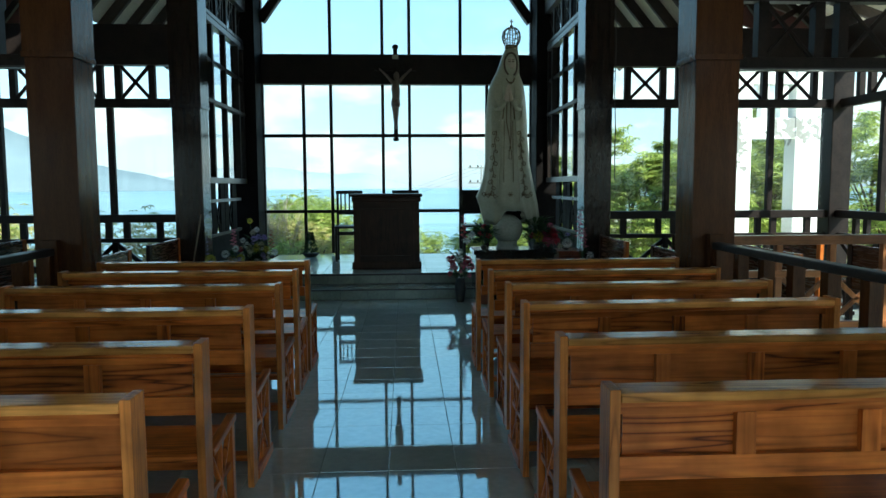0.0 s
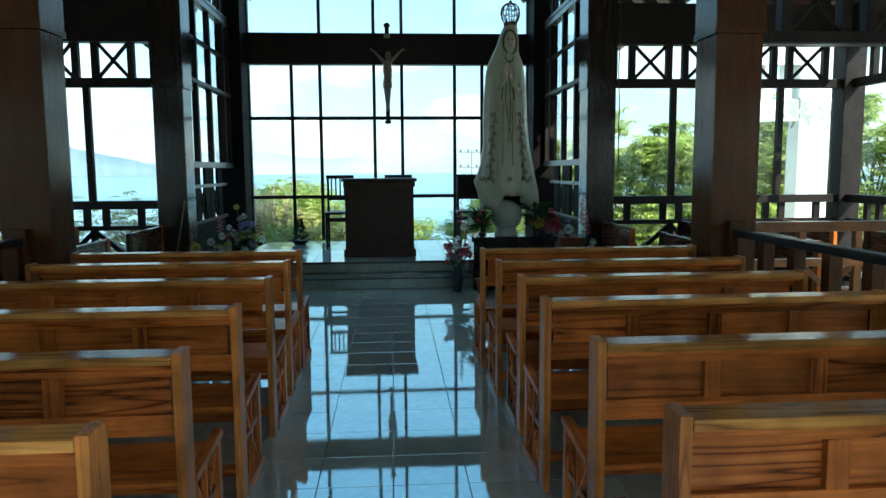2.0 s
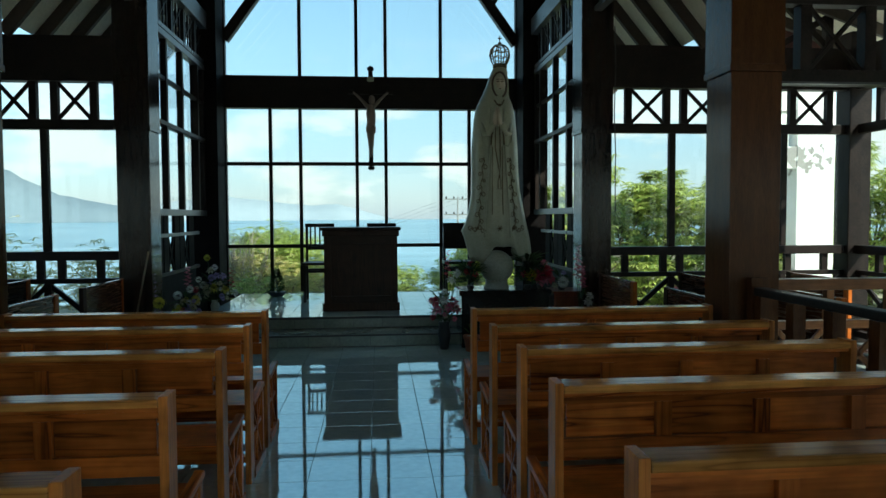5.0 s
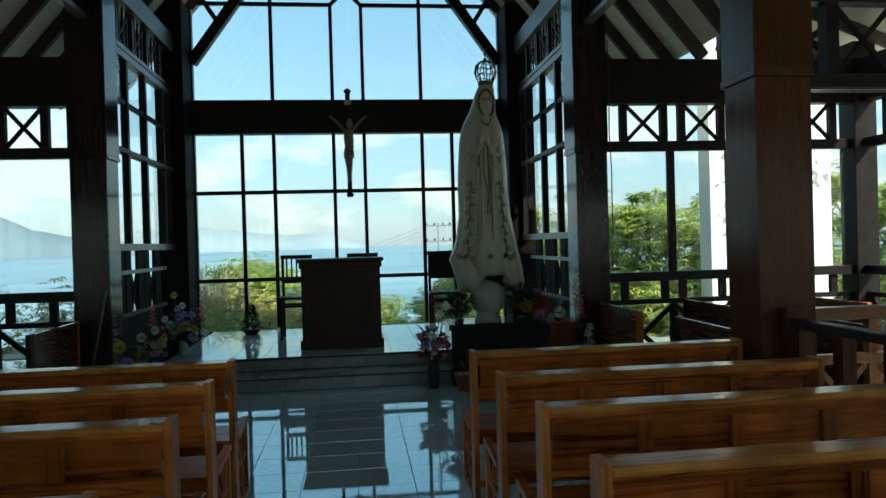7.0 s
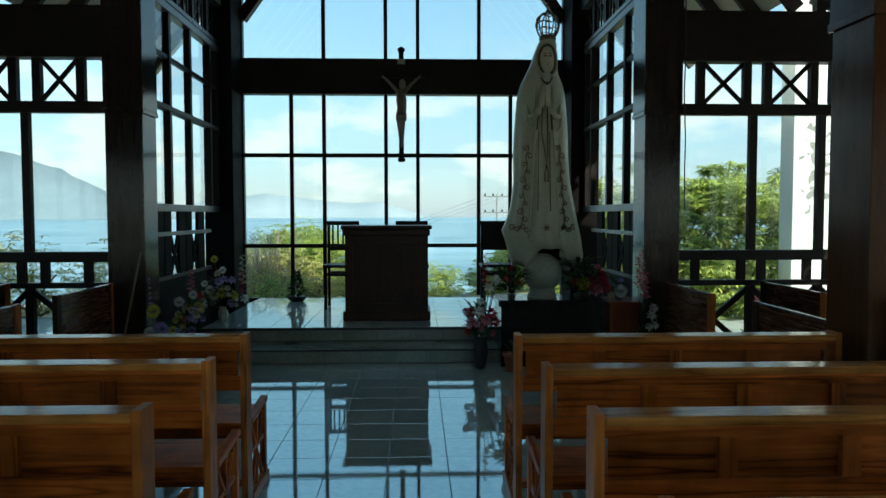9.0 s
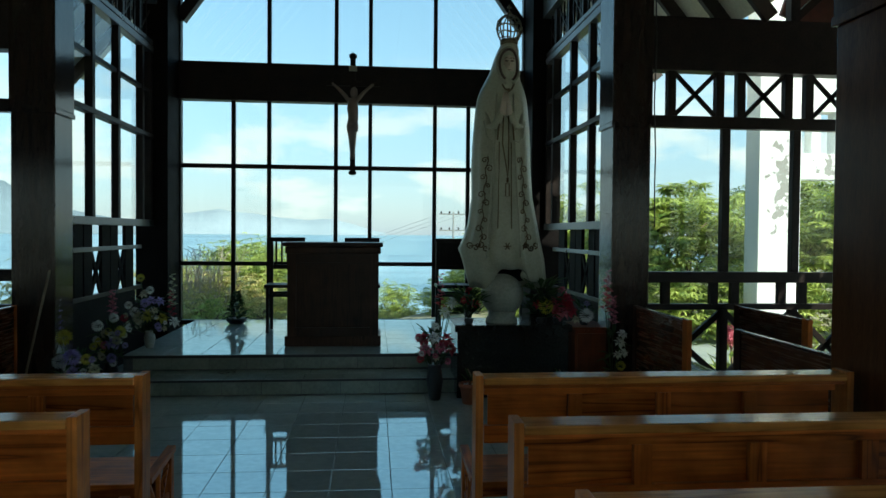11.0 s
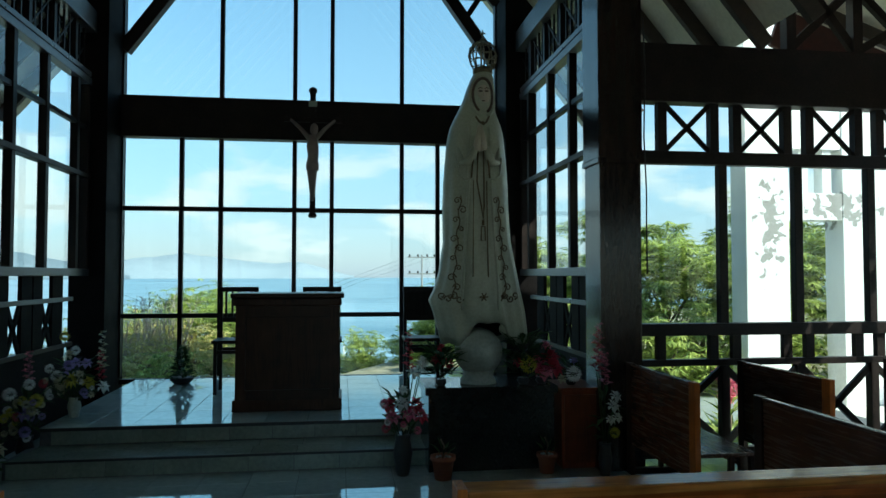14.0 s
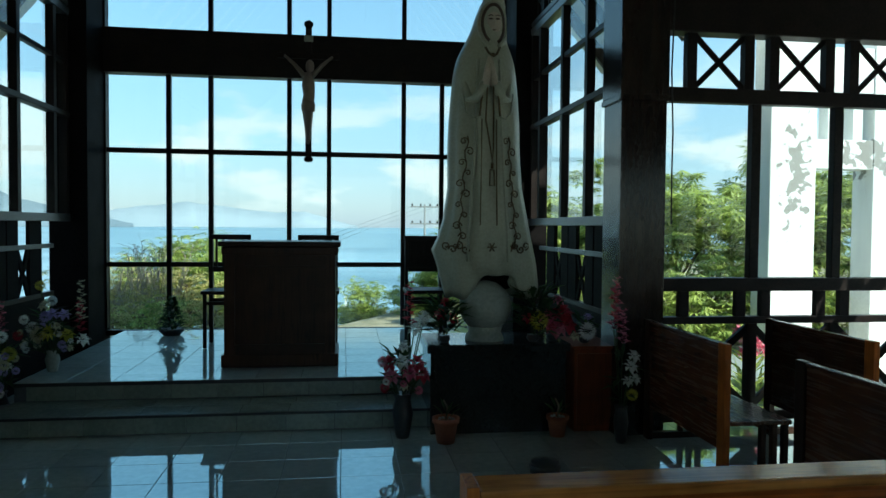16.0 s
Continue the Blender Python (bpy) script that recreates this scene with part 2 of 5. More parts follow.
# ---- building blocks ----
def box(bm, x0, x1, y0, y1, z0, z1, bevel=0.0):
    v = [bm.verts.new(c) for c in ((x0, y0, z0), (x1, y0, z0), (x1, y1, z0), (x0, y1, z0), (x0, y0, z1), (x1, y0, z1), (x1, y1, z1), (x0, y1, z1))]
    fs = [bm.faces.new([v[i] for i in q]) for q in ((3, 2, 1, 0), (4, 5, 6, 7), (0, 1, 5, 4), (1, 2, 6, 5), (2, 3, 7, 6), (3, 0, 4, 7))]
    if bevel:
        bmesh.ops.bevel(bm, geom=list({e for f in fs for e in f.edges}), offset=bevel, segments=2, affect="EDGES", profile=0.6)
    return bm


def block(*a, bevel=0.0):
    return box(bmesh.new(), *a, bevel=bevel)


def beam(bm, p, q, w, h, up=(0, 0, 1), bevel=0.0):
    """A bar of width w and height h from p to q."""
    p, q, up = Vector(p), Vector(q), Vector(up)
    d = (q - p).normalized()
    s = d.cross(up)
    s = s.normalized() if s.length > 1e-4 else Vector((1, 0, 0))
    u = s.cross(d)
    v = [bm.verts.new(c + s * (a * w / 2) + u * (b * h / 2)) for c in (p, q) for a, b in ((-1, -1), (1, -1), (1, 1), (-1, 1))]
    fs = [bm.faces.new([v[i] for i in f]) for f in ((0, 1, 2, 3), (7, 6, 5, 4), (0, 4, 5, 1), (1, 5, 6, 2), (2, 6, 7, 3), (3, 7, 4, 0))]
    bmesh.ops.recalc_face_normals(bm, faces=fs)
    if bevel:
        bmesh.ops.bevel(bm, geom=list({e for f in fs for e in f.edges}), offset=bevel, segments=1, affect="EDGES")
    return bm


def bar(p, q, w, h, up=(0, 0, 1), bevel=0.004):
    return beam(bmesh.new(), p, q, w, h, up, bevel)


def tube(bm, pts, radii, seg=8, cap=True):
    """A round tube through the points."""
    rings, pts = [], [Vector(p) for p in pts]
    side = None
    for i, p in enumerate(pts):
        d = (pts[min(i + 1, len(pts) - 1)] - pts[max(i - 1, 0)]).normalized()
        a = d.cross(Vector((0, 0, 1))) if side is None else side - d * side.dot(d)
        if a.length < 1e-3:
            a = d.cross(Vector((1, 0, 0)))
        a.normalize()
        side, b = a, d.cross(a)
        r = radii[i] if hasattr(radii, "__len__") else radii
        rings.append([bm.verts.new(p + (a * math.cos(t) + b * math.sin(t)) * r) for t in (2 * math.pi * k / seg for k in range(seg))])
    for r0, r1 in zip(rings, rings[1:]):
        for k in range(seg):
            f = bm.faces.new((r0[k], r0[(k + 1) % seg], r1[(k + 1) % seg], r1[k]))
            f.smooth = True
    if cap:
        bm.faces.new(rings[0][::-1])
        bm.faces.new(rings[-1])
    return bm


def lathe(bm, profile, seg=20, at=(0, 0, 0), squash=1.0):
    """A turned body from (radius, height) pairs."""
    rings = [[bm.verts.new((at[0] + r * math.cos(t), at[1] + squash * r * math.sin(t), at[2] + z)) for t in (2 * math.pi * k / seg for k in range(seg))] for r, z in profile]
    for r0, r1 in zip(rings, rings[1:]):
        for k in range(seg):
            f = bm.faces.new((r0[k], r0[(k + 1) % seg], r1[(k + 1) % seg], r1[k]))
            f.smooth = True
    bm.faces.new(rings[0][::-1])
    bm.faces.new(rings[-1])
    return bm


def mesh_of(name, bm, *mats):
    me = bpy.data.meshes.new(name)
    bm.to_mesh(me)
    bm.free()
    for m in mats:
        me.materials.append(m)
    return me


def part(name, bm, mat, parent, label=""):
    ob = new(name, mesh_of(name, bm, mat) if isinstance(bm, bmesh.types.BMesh) else bm)
    ob.parent = parent
    return tagged(ob, label)


def thing(name, label, category, at=(0, 0, 0), rz=0.0, group="", kind=""):
    ob = new(name)
    ob.matrix_world = pose(*at, 0, 0, rz)
    ob.empty_display_size = 0.1
    return tagged(ob, label, category, group, kind)


def solid(name, bm, mat, label, category, group="", kind=""):
    return tagged(new(name, mesh_of(name, bm, mat)), label, category, group, kind)


# ---- the plan: x to the right, y to the sanctuary, z up ----
CX = 0.39                      # the church's middle line
COL_IN, COL_OUT = 2.67, 3.06   # columns, from the middle line
NEAR_Y, FRONT_Y, BACK_Y = 7.93, 11.81, 15.97
AISLE_X = 6.55                 # outer walls, from the middle line
REAR_Y = -0.7
GRID = 0.405


def sx(side, d):
    return CX + side * d


def span(side, a, b):
    return sorted((sx(side, a), sx(side, b)))


# floor bed, walls that close the place, ground
solid("floor", block(CX - AISLE_X - 0.2, CX + AISLE_X + 0.2, REAR_Y - 0.2, 16.2, -0.25, -0.008), GROUT, "grey floor bed with dark tile joints", "floor", kind="structure")


def column(side, y, name, mat, label):
    th = thing(name, label, "column", (0, 0, 0), kind="structure")
    inner = 0.04 if side < 0 and y < FRONT_Y else 0.0
    x0, x1 = span(side, COL_IN - inner, COL_OUT - inner)
    part("shaft", block(x0, x1, y, y + 0.4, 0, 2.76, bevel=0.008), mat, th)
    part("band", block(x0 - 0.02, x1 + 0.02, y - 0.02, y + 0.42, 2.76, 2.81, bevel=0.006), mat, th)
    part("upper_shaft", block(x0 - 0.012, x1 + 0.012, y - 0.012, y + 0.412, 2.81, 4.75, bevel=0.006), mat, th)
    part("skirting", block(x0 - 0.012, x1 + 0.012, y - 0.012, y + 0.412, 0, 0.12, bevel=0.004), mat, th)


for s in (-1, 1):
    for y in (4.0, NEAR_Y, FRONT_Y):
        column(s, y, "column", POST if y == FRONT_Y else COLUMN, "square column boxed in glossy black boards" if y == FRONT_Y else "square column boxed in glossy dark brown boards")
    x0, x1 = span(s, 2.62, 3.06)
    solid("corner_post", block(x0, x1, 15.3, 16.12, 0, 5.72, bevel=0.01), MATT, "broad black-stained corner post of the sanctuary", "post", kind="structure")


# ---- the great window behind the altar ----
def great_window():
    w = thing("window_1", "great black-framed window over the sea", "window", (0, BACK_Y, 0), kind="structure")
    lo, hi = CX - 2.62, CX + 2.46
    part("beam", block(CX - 2.66, CX + 2.66, -0.1, 0.12, 3.65, 4.22, bevel=0.012), DARK, w, "deep dark beam across the window")
    part("sill", block(CX - 2.66, CX + 2.66, -0.02, 0.06, 0.26, 0.326), DARK, w)
    xs = (-1.445, -0.915, 0.093, 0.616, 1.617, 2.14)
    ys = [(0.326, 1.18), (1.18, 2.665), (2.665, 3.65)]
    for x in xs:
        part("mullion", block(x - 0.03, x + 0.03, -0.035, 0.035, 0.36, 3.65, bevel=0.004), DARK, w)
    edges = (CX - 2.62, *xs, CX + 2.62)
    for z in (1.185, 2.665):
        part("rail", block(CX - 2.62, CX + 2.62, -0.03, 0.03, z - 0.032, z + 0.032, bevel=0.004), DARK, w)
    for a, b in zip(edges, edges[1:]):
        for z0, z1 in ys:
            pane = part("pane", block(a, b, -0.003, 0.003, z0, z1), GLASS, w)
            pane.visible_shadow = False
    part("jamb", block(CX - 2.68, CX - 2.60, -0.05, 0.05, 0.36, 3.65), DARK, w)
    part("jamb", block(CX + 2.60, CX + 2.68, -0.05, 0.05, 0.36, 3.65), DARK, w)
    # the gable above
    up = xs[1:5]
    top = {-0.915: 6.9, 0.093: 5.86, 0.616: 5.86, 1.617: 6.9}
    for x in up:
        part("mullion", block(x - 0.03, x + 0.03, -0.035, 0.035, 4.22, top[x], bevel=0.004), DARK, w)
    for a, b in ((CX - 2.5, 0.093), (0.616, CX + 2.5)):
        part("rail", block(a, b, -0.03, 0.03, 5.83, 5.89, bevel=0.004), DARK, w)
    for s in (-1, 1):
        part("diagonal_bar", bar((0.355 - s * 0.262, 0, 5.86), (0.355 + s * 0.9, 0, 6.98), 0.06, 0.06), DARK, w)
    for s in (-1, 1):
        part("brace", bar((sx(s, 2.62), 0.0, 4.86), (sx(s, 0.5), 0.0, 7.82), 0.16, 0.17), DARK, w, "thick black diagonal brace")
        part("strut", bar((sx(s, 2.16), 0.0, 5.52), (sx(s, 2.50), 0.0, 6.06), 0.08, 0.08), DARK, w)
        part("strut", bar((sx(s, 1.55), 0.0, 6.30), (sx(s, 1.95), 0.0, 6.80), 0.08, 0.08), DARK, w)
        part("king_post", block(*span(s, 2.60, 2.72), -0.06, 0.06, 4.22, 5.75), DARK, w)
    pane = part("pane", gable_pane(), GLASS, w)
    pane.visible_shadow = False


def gable_pane():
    bm = bmesh.new()
    pts = [(CX - 2.62, 4.22), (CX + 2.62, 4.22), (CX + 2.62, 5.7), (CX, 8.9), (CX - 2.62, 5.7)]
    f = [bm.verts.new((x, -0.003, z)) for x, z in pts]
    b = [bm.verts.new((x, 0.003, z)) for x, z in pts]
    bm.faces.new(f)
    bm.faces.new(b[::-1])
    for i in range(5):
        bm.faces.new((f[i], b[i], b[(i + 1) % 5], f[(i + 1) % 5]))
    bmesh.ops.recalc_face_normals(bm, faces=bm.faces)
    return bm


great_window()


# ---- side windows of the sanctuary, with a lattice over them ----
def side_window(s, name):
    x = sx(s, 2.87)
    w = thing(name, "tall side window with black bars and a railing of crossed slats below", "window", (x, 0, 0), kind="structure")
    y0, y1 = 12.21, 15.3
    ms = [y0 + 0.03, 13.17, 13.98, 14.90, y1 - 0.03]
    for y in ms:
        part("mullion", block(-0.045, 0.045, y - 0.04, y + 0.04, 1.80, 4.2, bevel=0.004), DARK, w)
    for z, h in ((1.78, 0.045), (3.0, 0.03), (4.22, 0.045)):
        part("rail", block(-0.06, 0.06, y0, y1, z - h, z + h, bevel=0.006), PALE if z != 3.0 else DARK, w)
    part("rail", block(-0.03, 0.03, y0, y1, 3.60, 3.65), DARK, w)
    for a, b in zip(ms, ms[1:]):
        pane = part("pane", block(-0.003, 0.003, a, b, 1.82, 4.2), GLASS, w)
        pane.visible_shadow = False
    # railing of flat slats below the sill
    for z in (1.46, 0.92, 0.36):
        part("lower_rail", block(-0.035, 0.035, y0, y1 - 0.45, z - 0.025, z + 0.025, bevel=0.004), PALE if z > 1 else DARK, w)
    for a, b in ((12.21, 12.42), (12.69, 12.91), (12.95, 13.18), (13.47, 13.72), (13.75, 13.99), (14.26, 14.56)):
        part("slat", block(-0.02, 0.02, a, b, 0.1, 1.76), MATT, w)
    for c, d in ((12.42, 12.69), (13.18, 13.47), (13.99, 14.26)):
        for a, b in ((0.94, 1.44), (1.44, 0.94)):
            part("cross_slat", bar((0, c, a), (0, d, b), 0.025, 0.07), MATT, w)
    part("low_wall", block(-0.04, 0.04, y0, 14.57, 0.0, 0.9), MATT, w)
    part("low_wall", block(-0.04, 0.04, 14.57, y1, 0.0, 0.72), MATT, w)


side_window(-1, "window_2")
side_window(1, "window_3")


def lattice_beam(s, y0, y1, z0, z1, name):
    x = sx(s, 2.87)
    th = thing(name, "openwork beam of thin upright rods between two timber chords", "beam", (x, 0, 0), kind="structure")
    part("chord", block(-0.05, 0.05, y0, y1, z0 - 0.03, z0 + 0.03, bevel=0.005), PALE, th)
    part("chord", block(-0.11, 0.11, y0, y1, z1, z1 + 0.28, bevel=0.01), PALE, th, "heavy pale plate beam")
    n = int((y1 - y0) / 0.16)
    for i in range(1, n):
        y = y0 + (y1 - y0) * i / n
        if i % 4 == 0:
            part("post", block(-0.035, 0.035, y - 0.035, y + 0.035, z0 + 0.03, z1), DARK, th)
            part("diagonal", bar((0, y, z0), (0, y + 0.6, z1), 0.02, 0.025), DARK, th)
        else:
            part("rod", block(-0.012, 0.012, y - 0.012, y + 0.012, z0 + 0.03, z1), DARK, th)


for s in (-1, 1):
    lattice_beam(s, 12.2, 15.3, 4.32, 4.86, "lattice_beam")
    for a, b in ((8.33, 11.81), (4.4, 7.93), (-0.6, 4.0)):
        lattice_beam(s, a, b, 4.32, 4.86, "lattice_beam")


# ---- aisle windows: a tie beam, crossed frieze, window, sill and low railing ----
def frieze_window(name, length, mullions, at, rz, label, first=0.26, cell=0.50, period=0.74):
    """Along local x from 0 to length; mullions are given along x."""
    w = thing(name, label, "window", at, rz, kind="structure")
    part("tie_beam", block(0, length, -0.09, 0.09, 3.34, 3.88, bevel=0.012), DARK, w)
    part("transom", block(0, length, -0.05, 0.05, 2.77, 2.89, bevel=0.005), DARK, w)
    part("sill", block(0, length, -0.07, 0.07, 1.19, 1.30, bevel=0.006), DARK, w)
    part("rail", block(0, length, -0.04, 0.04, 0.91, 0.97, bevel=0.004), DARK, w)
    part("bottom_rail", block(0, length, -0.04, 0.04, 0.08, 0.16, bevel=0.004), DARK, w)
    for x in mullions:
        part("mullion", block(x - 0.04, x + 0.04, -0.04, 0.04, 1.30, 2.77, bevel=0.004), DARK, w)
        part("stud", block(x - 0.04, x + 0.04, -0.04, 0.04, 0.16, 0.91), DARK, w)
    edges = [0, *mullions, length]
    for a, b in zip(edges, edges[1:]):
        pane = part("pane", block(a, b, -0.003, 0.003, 1.30, 2.77), GLASS, w)
        pane.visible_shadow = False
        for d in (((a, 0, 0.18), (b, 0, 0.90)), ((a, 0, 0.90), (b, 0, 0.18))):
            part("cross_brace", bar(*d, 0.04, 0.06), DARK, w)
    x = first
    while x < length - 0.1:
        for u in (x, x + cell):
            if u < length - 0.04:
                part("frieze_post", block(u - 0.042, u + 0.042, -0.04, 0.04, 2.89, 3.34), DARK, w)
                part("baluster", block(u - 0.07, u + 0.015, -0.03, 0.03, 0.97, 1.19), DARK, w)
        if x + cell < length:
            for d in (((x + 0.04, 0, 2.90), (x + cell - 0.04, 0, 3.33)), ((x + 0.04, 0, 3.33), (x + cell - 0.04, 0, 2.90))):
                part("frieze_cross", bar(*d, 0.03, 0.045), DARK, w)
        x += period
    return w


WY = 11.9
# the windows beside the sanctuary
frieze_window("window_4", 3.2, (0.828, 1.59, 2.35), (sx(1, 3.06), WY, 0), 0, "dark timber window with crossed frieze above a low railing", 0.238, 0.513)
frieze_window("window_5", 3.2, (0.855, 1.60, 2.34), (sx(-1, 3.06), WY, 0), 180, "dark timber window with crossed frieze above a low railing", 0.268, 0.455, 0.70)
for s in (-1, 1):
    x0, x1 = span(s, 6.26, 6.56)
    for y in (WY - 0.12, 7.9, 4.0):
        solid("corner_post", block(x0, x1, y, y + 0.3, 0, 4.1, bevel=0.01), DARK, "black-stained timber post between two windows", "post", kind="structure")
    for i, (a, b) in enumerate(((8.2, WY - 0.12), (4.3, 7.9), (REAR_Y, 4.0))):
        L = b - a
        at = (sx(s, 6.42), a if s > 0 else b, 0)
        frieze_window("window_%d" % (6 + i + (3 if s > 0 else 0)), L, [L * k / 4 for k in (1, 2, 3)], at, 90 if s > 0 else -90, "dark timber window of the side aisle with crossed frieze")


def cross_truss(s):
    """The openwork truss from column to outer wall."""
    x0, x1 = span(s, 3.06, 6.3)
    th = thing("cross_truss", "dark openwork truss of crossed timbers over the side aisle", "truss", (0, 8.13, 0), kind="structure")
    part("chord", block(x0, x1, -0.06, 0.06, 2.70, 2.81, bevel=0.006), DARK, th)
    part("chord", block(x0, x1, -0.06, 0.06, 3.30, 3.37, bevel=0.006), DARK, th)
    part("moulding", block(x0, x1, -0.085, -0.06, 2.695, 2.712), PALE, th, "thin pale edge strip")
    d = 3.335
    while d < 6.2:
        for u in (d, d + 0.52):
            if u < 6.25:
                part("post", block(*span(s, u - 0.045, u + 0.045), -0.05, 0.05, 2.81, 3.30), DARK, th)
        if d + 0.52 < 6.3:
            for z0, z1 in ((2.81, 3.30), (3.30, 2.81)):
                part("cross_brace", bar((sx(s, d + 0.04), 0, z0), (sx(s, d + 0.48), 0, z1), 0.03, 0.035), DARK, th)
        d += 0.74


cross_truss(-1)
cross_truss(1)


# ---- roof ----
RED_BOARD = paint("dark_red_paint", (0.045, 0.012, 0.010), (0.085, 0.022, 0.018), 0.5, 5, 0.08, (2, 2, 2))
SLOPE = 1.2


def nave_z(d):
    return 9.0 - SLOPE * d


def roof(s):
    th = thing("roof", "steep roof lined with pale boards between dark rafters", "roof", (0, 0, 0), kind="structure")
    y0 = REAR_Y
    y1, d1 = 16.6, 4.27
    part("roof_board", bar((sx(s, -0.06), (y0 + y1) / 2, nave_z(-0.06) + 0.16), (sx(s, d1), (y0 + y1) / 2, nave_z(d1) + 0.16), y1 - y0, 0.05, bevel=0), CEIL, th)
    y = y0 + 0.2
    while y < y1 - 0.1:
        part("rafter", bar((sx(s, 0.03), y, nave_z(0.03)), (sx(s, d1), y, nave_z(d1)), 0.07, 0.15), RAFTER, th)
        y += 0.72
    for d in (1.0, 2.0, 3.25):
        part("purlin", bar((sx(s, d), y0, nave_z(d) - 0.14), (sx(s, d), y1, nave_z(d) - 0.14), 0.07, 0.08), RAFTER, th)
    # the flatter aisle roof
    za, zb = 5.0, 3.75
    part("aisle_board", bar((sx(s, 4.0), (y0 + 12.9) / 2, za + 0.14), (sx(s, 7.0), (y0 + 12.9) / 2, zb + 0.35), 12.9 - y0, 0.05, bevel=0), CEIL, th)
    y = y0 + 0.4
    while y < 12.8:
        part("rafter", bar((sx(s, 4.0), y, za), (sx(s, 6.95), y, zb + 0.22), 0.065, 0.15), RAFTER, th)
        y += 0.8
    part("barge_board", bar((sx(s, 5.12), 12.9, 4.52), (sx(s, 7.0), 12.9, 3.87), 0.05, 0.5, bevel=0.006), RED_BOARD, th, "dark red board along the roof edge")
    for y in (4.15, 8.13, WY):
        for d in (4.6, 5.3, 6.0):
            part("truss_post", block(sx(s, d) - 0.05, sx(s, d) + 0.05, y - 0.05, y + 0.05, 3.5 if y < WY else 3.88, za - (d - 4) * 0.347), DARK, th)
        for a, b in ((4.6, 5.3), (5.3, 4.6), (5.3, 6.0), (6.0, 5.3)):
            part("truss_web", bar((sx(s, a), y, 3.9), (sx(s, b), y, za - (b - 4) * 0.347), 0.06, 0.08), DARK, th)


roof(-1)
roof(1)

# unseen rear wall, its wide doorway offset right to dim the left pews
for a, b in ((CX - 6.5, CX - 1.2), (CX + 3.3, CX + 6.5)):
    solid("wall_rear", block(a, b, REAR_Y - 0.2, REAR_Y, 0, 3.9), WALL, "unseen white rear wall beside a light-shaping opening", "wall", kind="structure")
bm = bmesh.new()
gp = [(CX - 4.3, 3.9), (CX - 1.2, 3.9), (CX - 1.2, 3.5), (CX + 3.3, 3.5), (CX + 3.3, 3.9), (CX + 4.3, 3.9), (CX, 8.95)]
fa, fb = [bm.verts.new((x, REAR_Y - 0.2, z)) for x, z in gp], [bm.verts.new((x, REAR_Y, z)) for x, z in gp]
bm.faces.new(fa)
bm.faces.new(fb[::-1])
for k in range(7):
    bm.faces.new((fa[k], fb[k], fb[(k + 1) % 7], fa[(k + 1) % 7]))
bmesh.ops.recalc_face_normals(bm, faces=bm.faces)
solid("wall_rear_gable", bm, WALL, "unseen white gable over the light-shaping opening", "wall", kind="structure")


# ---- sanctuary platform ----
def platform():
    th = thing("sanctuary_platform", "raised sanctuary floor of glossy pale tiles on two steps", "platform", (0, 0, 0), kind="structure")
    part("core", block(-1.99, 2.78, 12.77, 15.92, -0.005, 0.318), GROUT, th)
    part("lower_core", block(-2.08, 1.72, 12.24, 12.765, -0.005, 0.155), GROUT, th)
    tw = 0.4
    tread = mesh_of("tread_tile", block(0.002, tw - 0.002, 0.002, 0.27 - 0.002, 0, 0.012, bevel=0.002), STEP)
    riser = mesh_of("riser_tile", block(0.002, tw - 0.002, -0.012, 0, 0.002, 0.14, bevel=0.002), STEP)
    for i in range(9):
        for j in range(2):
            part("tread_tile", tread, None, th).location = (-2.03 + i * tw + (0.04 if j else 0), 12.232 + j * 0.27, 0.155)
        part("riser_tile", riser, None, th).location = (-2.05 + i * tw, 12.24, 0.006)
    for i in range(11):
        part("riser_tile", riser, None, th).location = (-1.99 + i * tw + 0.1, 12.77, 0.172)
    top = mesh_of("tile", block(0.002, GRID - 0.002, 0.002, GRID - 0.002, 0, 0.012, bevel=0.0015), TILE)
    edge = mesh_of("edge_tile", block(0.002, GRID - 0.002, 0, 0.30, 0, 0.016, bevel=0.003), TILE)
    for i in range(11):
        part("edge_tile", edge, None, th).location = (-1.99 + i * GRID, 12.755, 0.318)
    part("nosing_strip", block(-1.99, 2.4, 12.740, 12.754, 0.300, 0.330), BLACK, th, "dark edge strip of the upper step")
    part("nosing_strip", block(-2.05, 1.6, 12.214, 12.227, 0.142, 0.163), BLACK, th, "dark edge strip of the lower step")
    for i in range(12):
        for j in range(7):
            x = -1.99 + i * GRID
            if x < 2.4:
                part("tile", top, None, th).location = (x, 13.06 + j * GRID, 0.318)


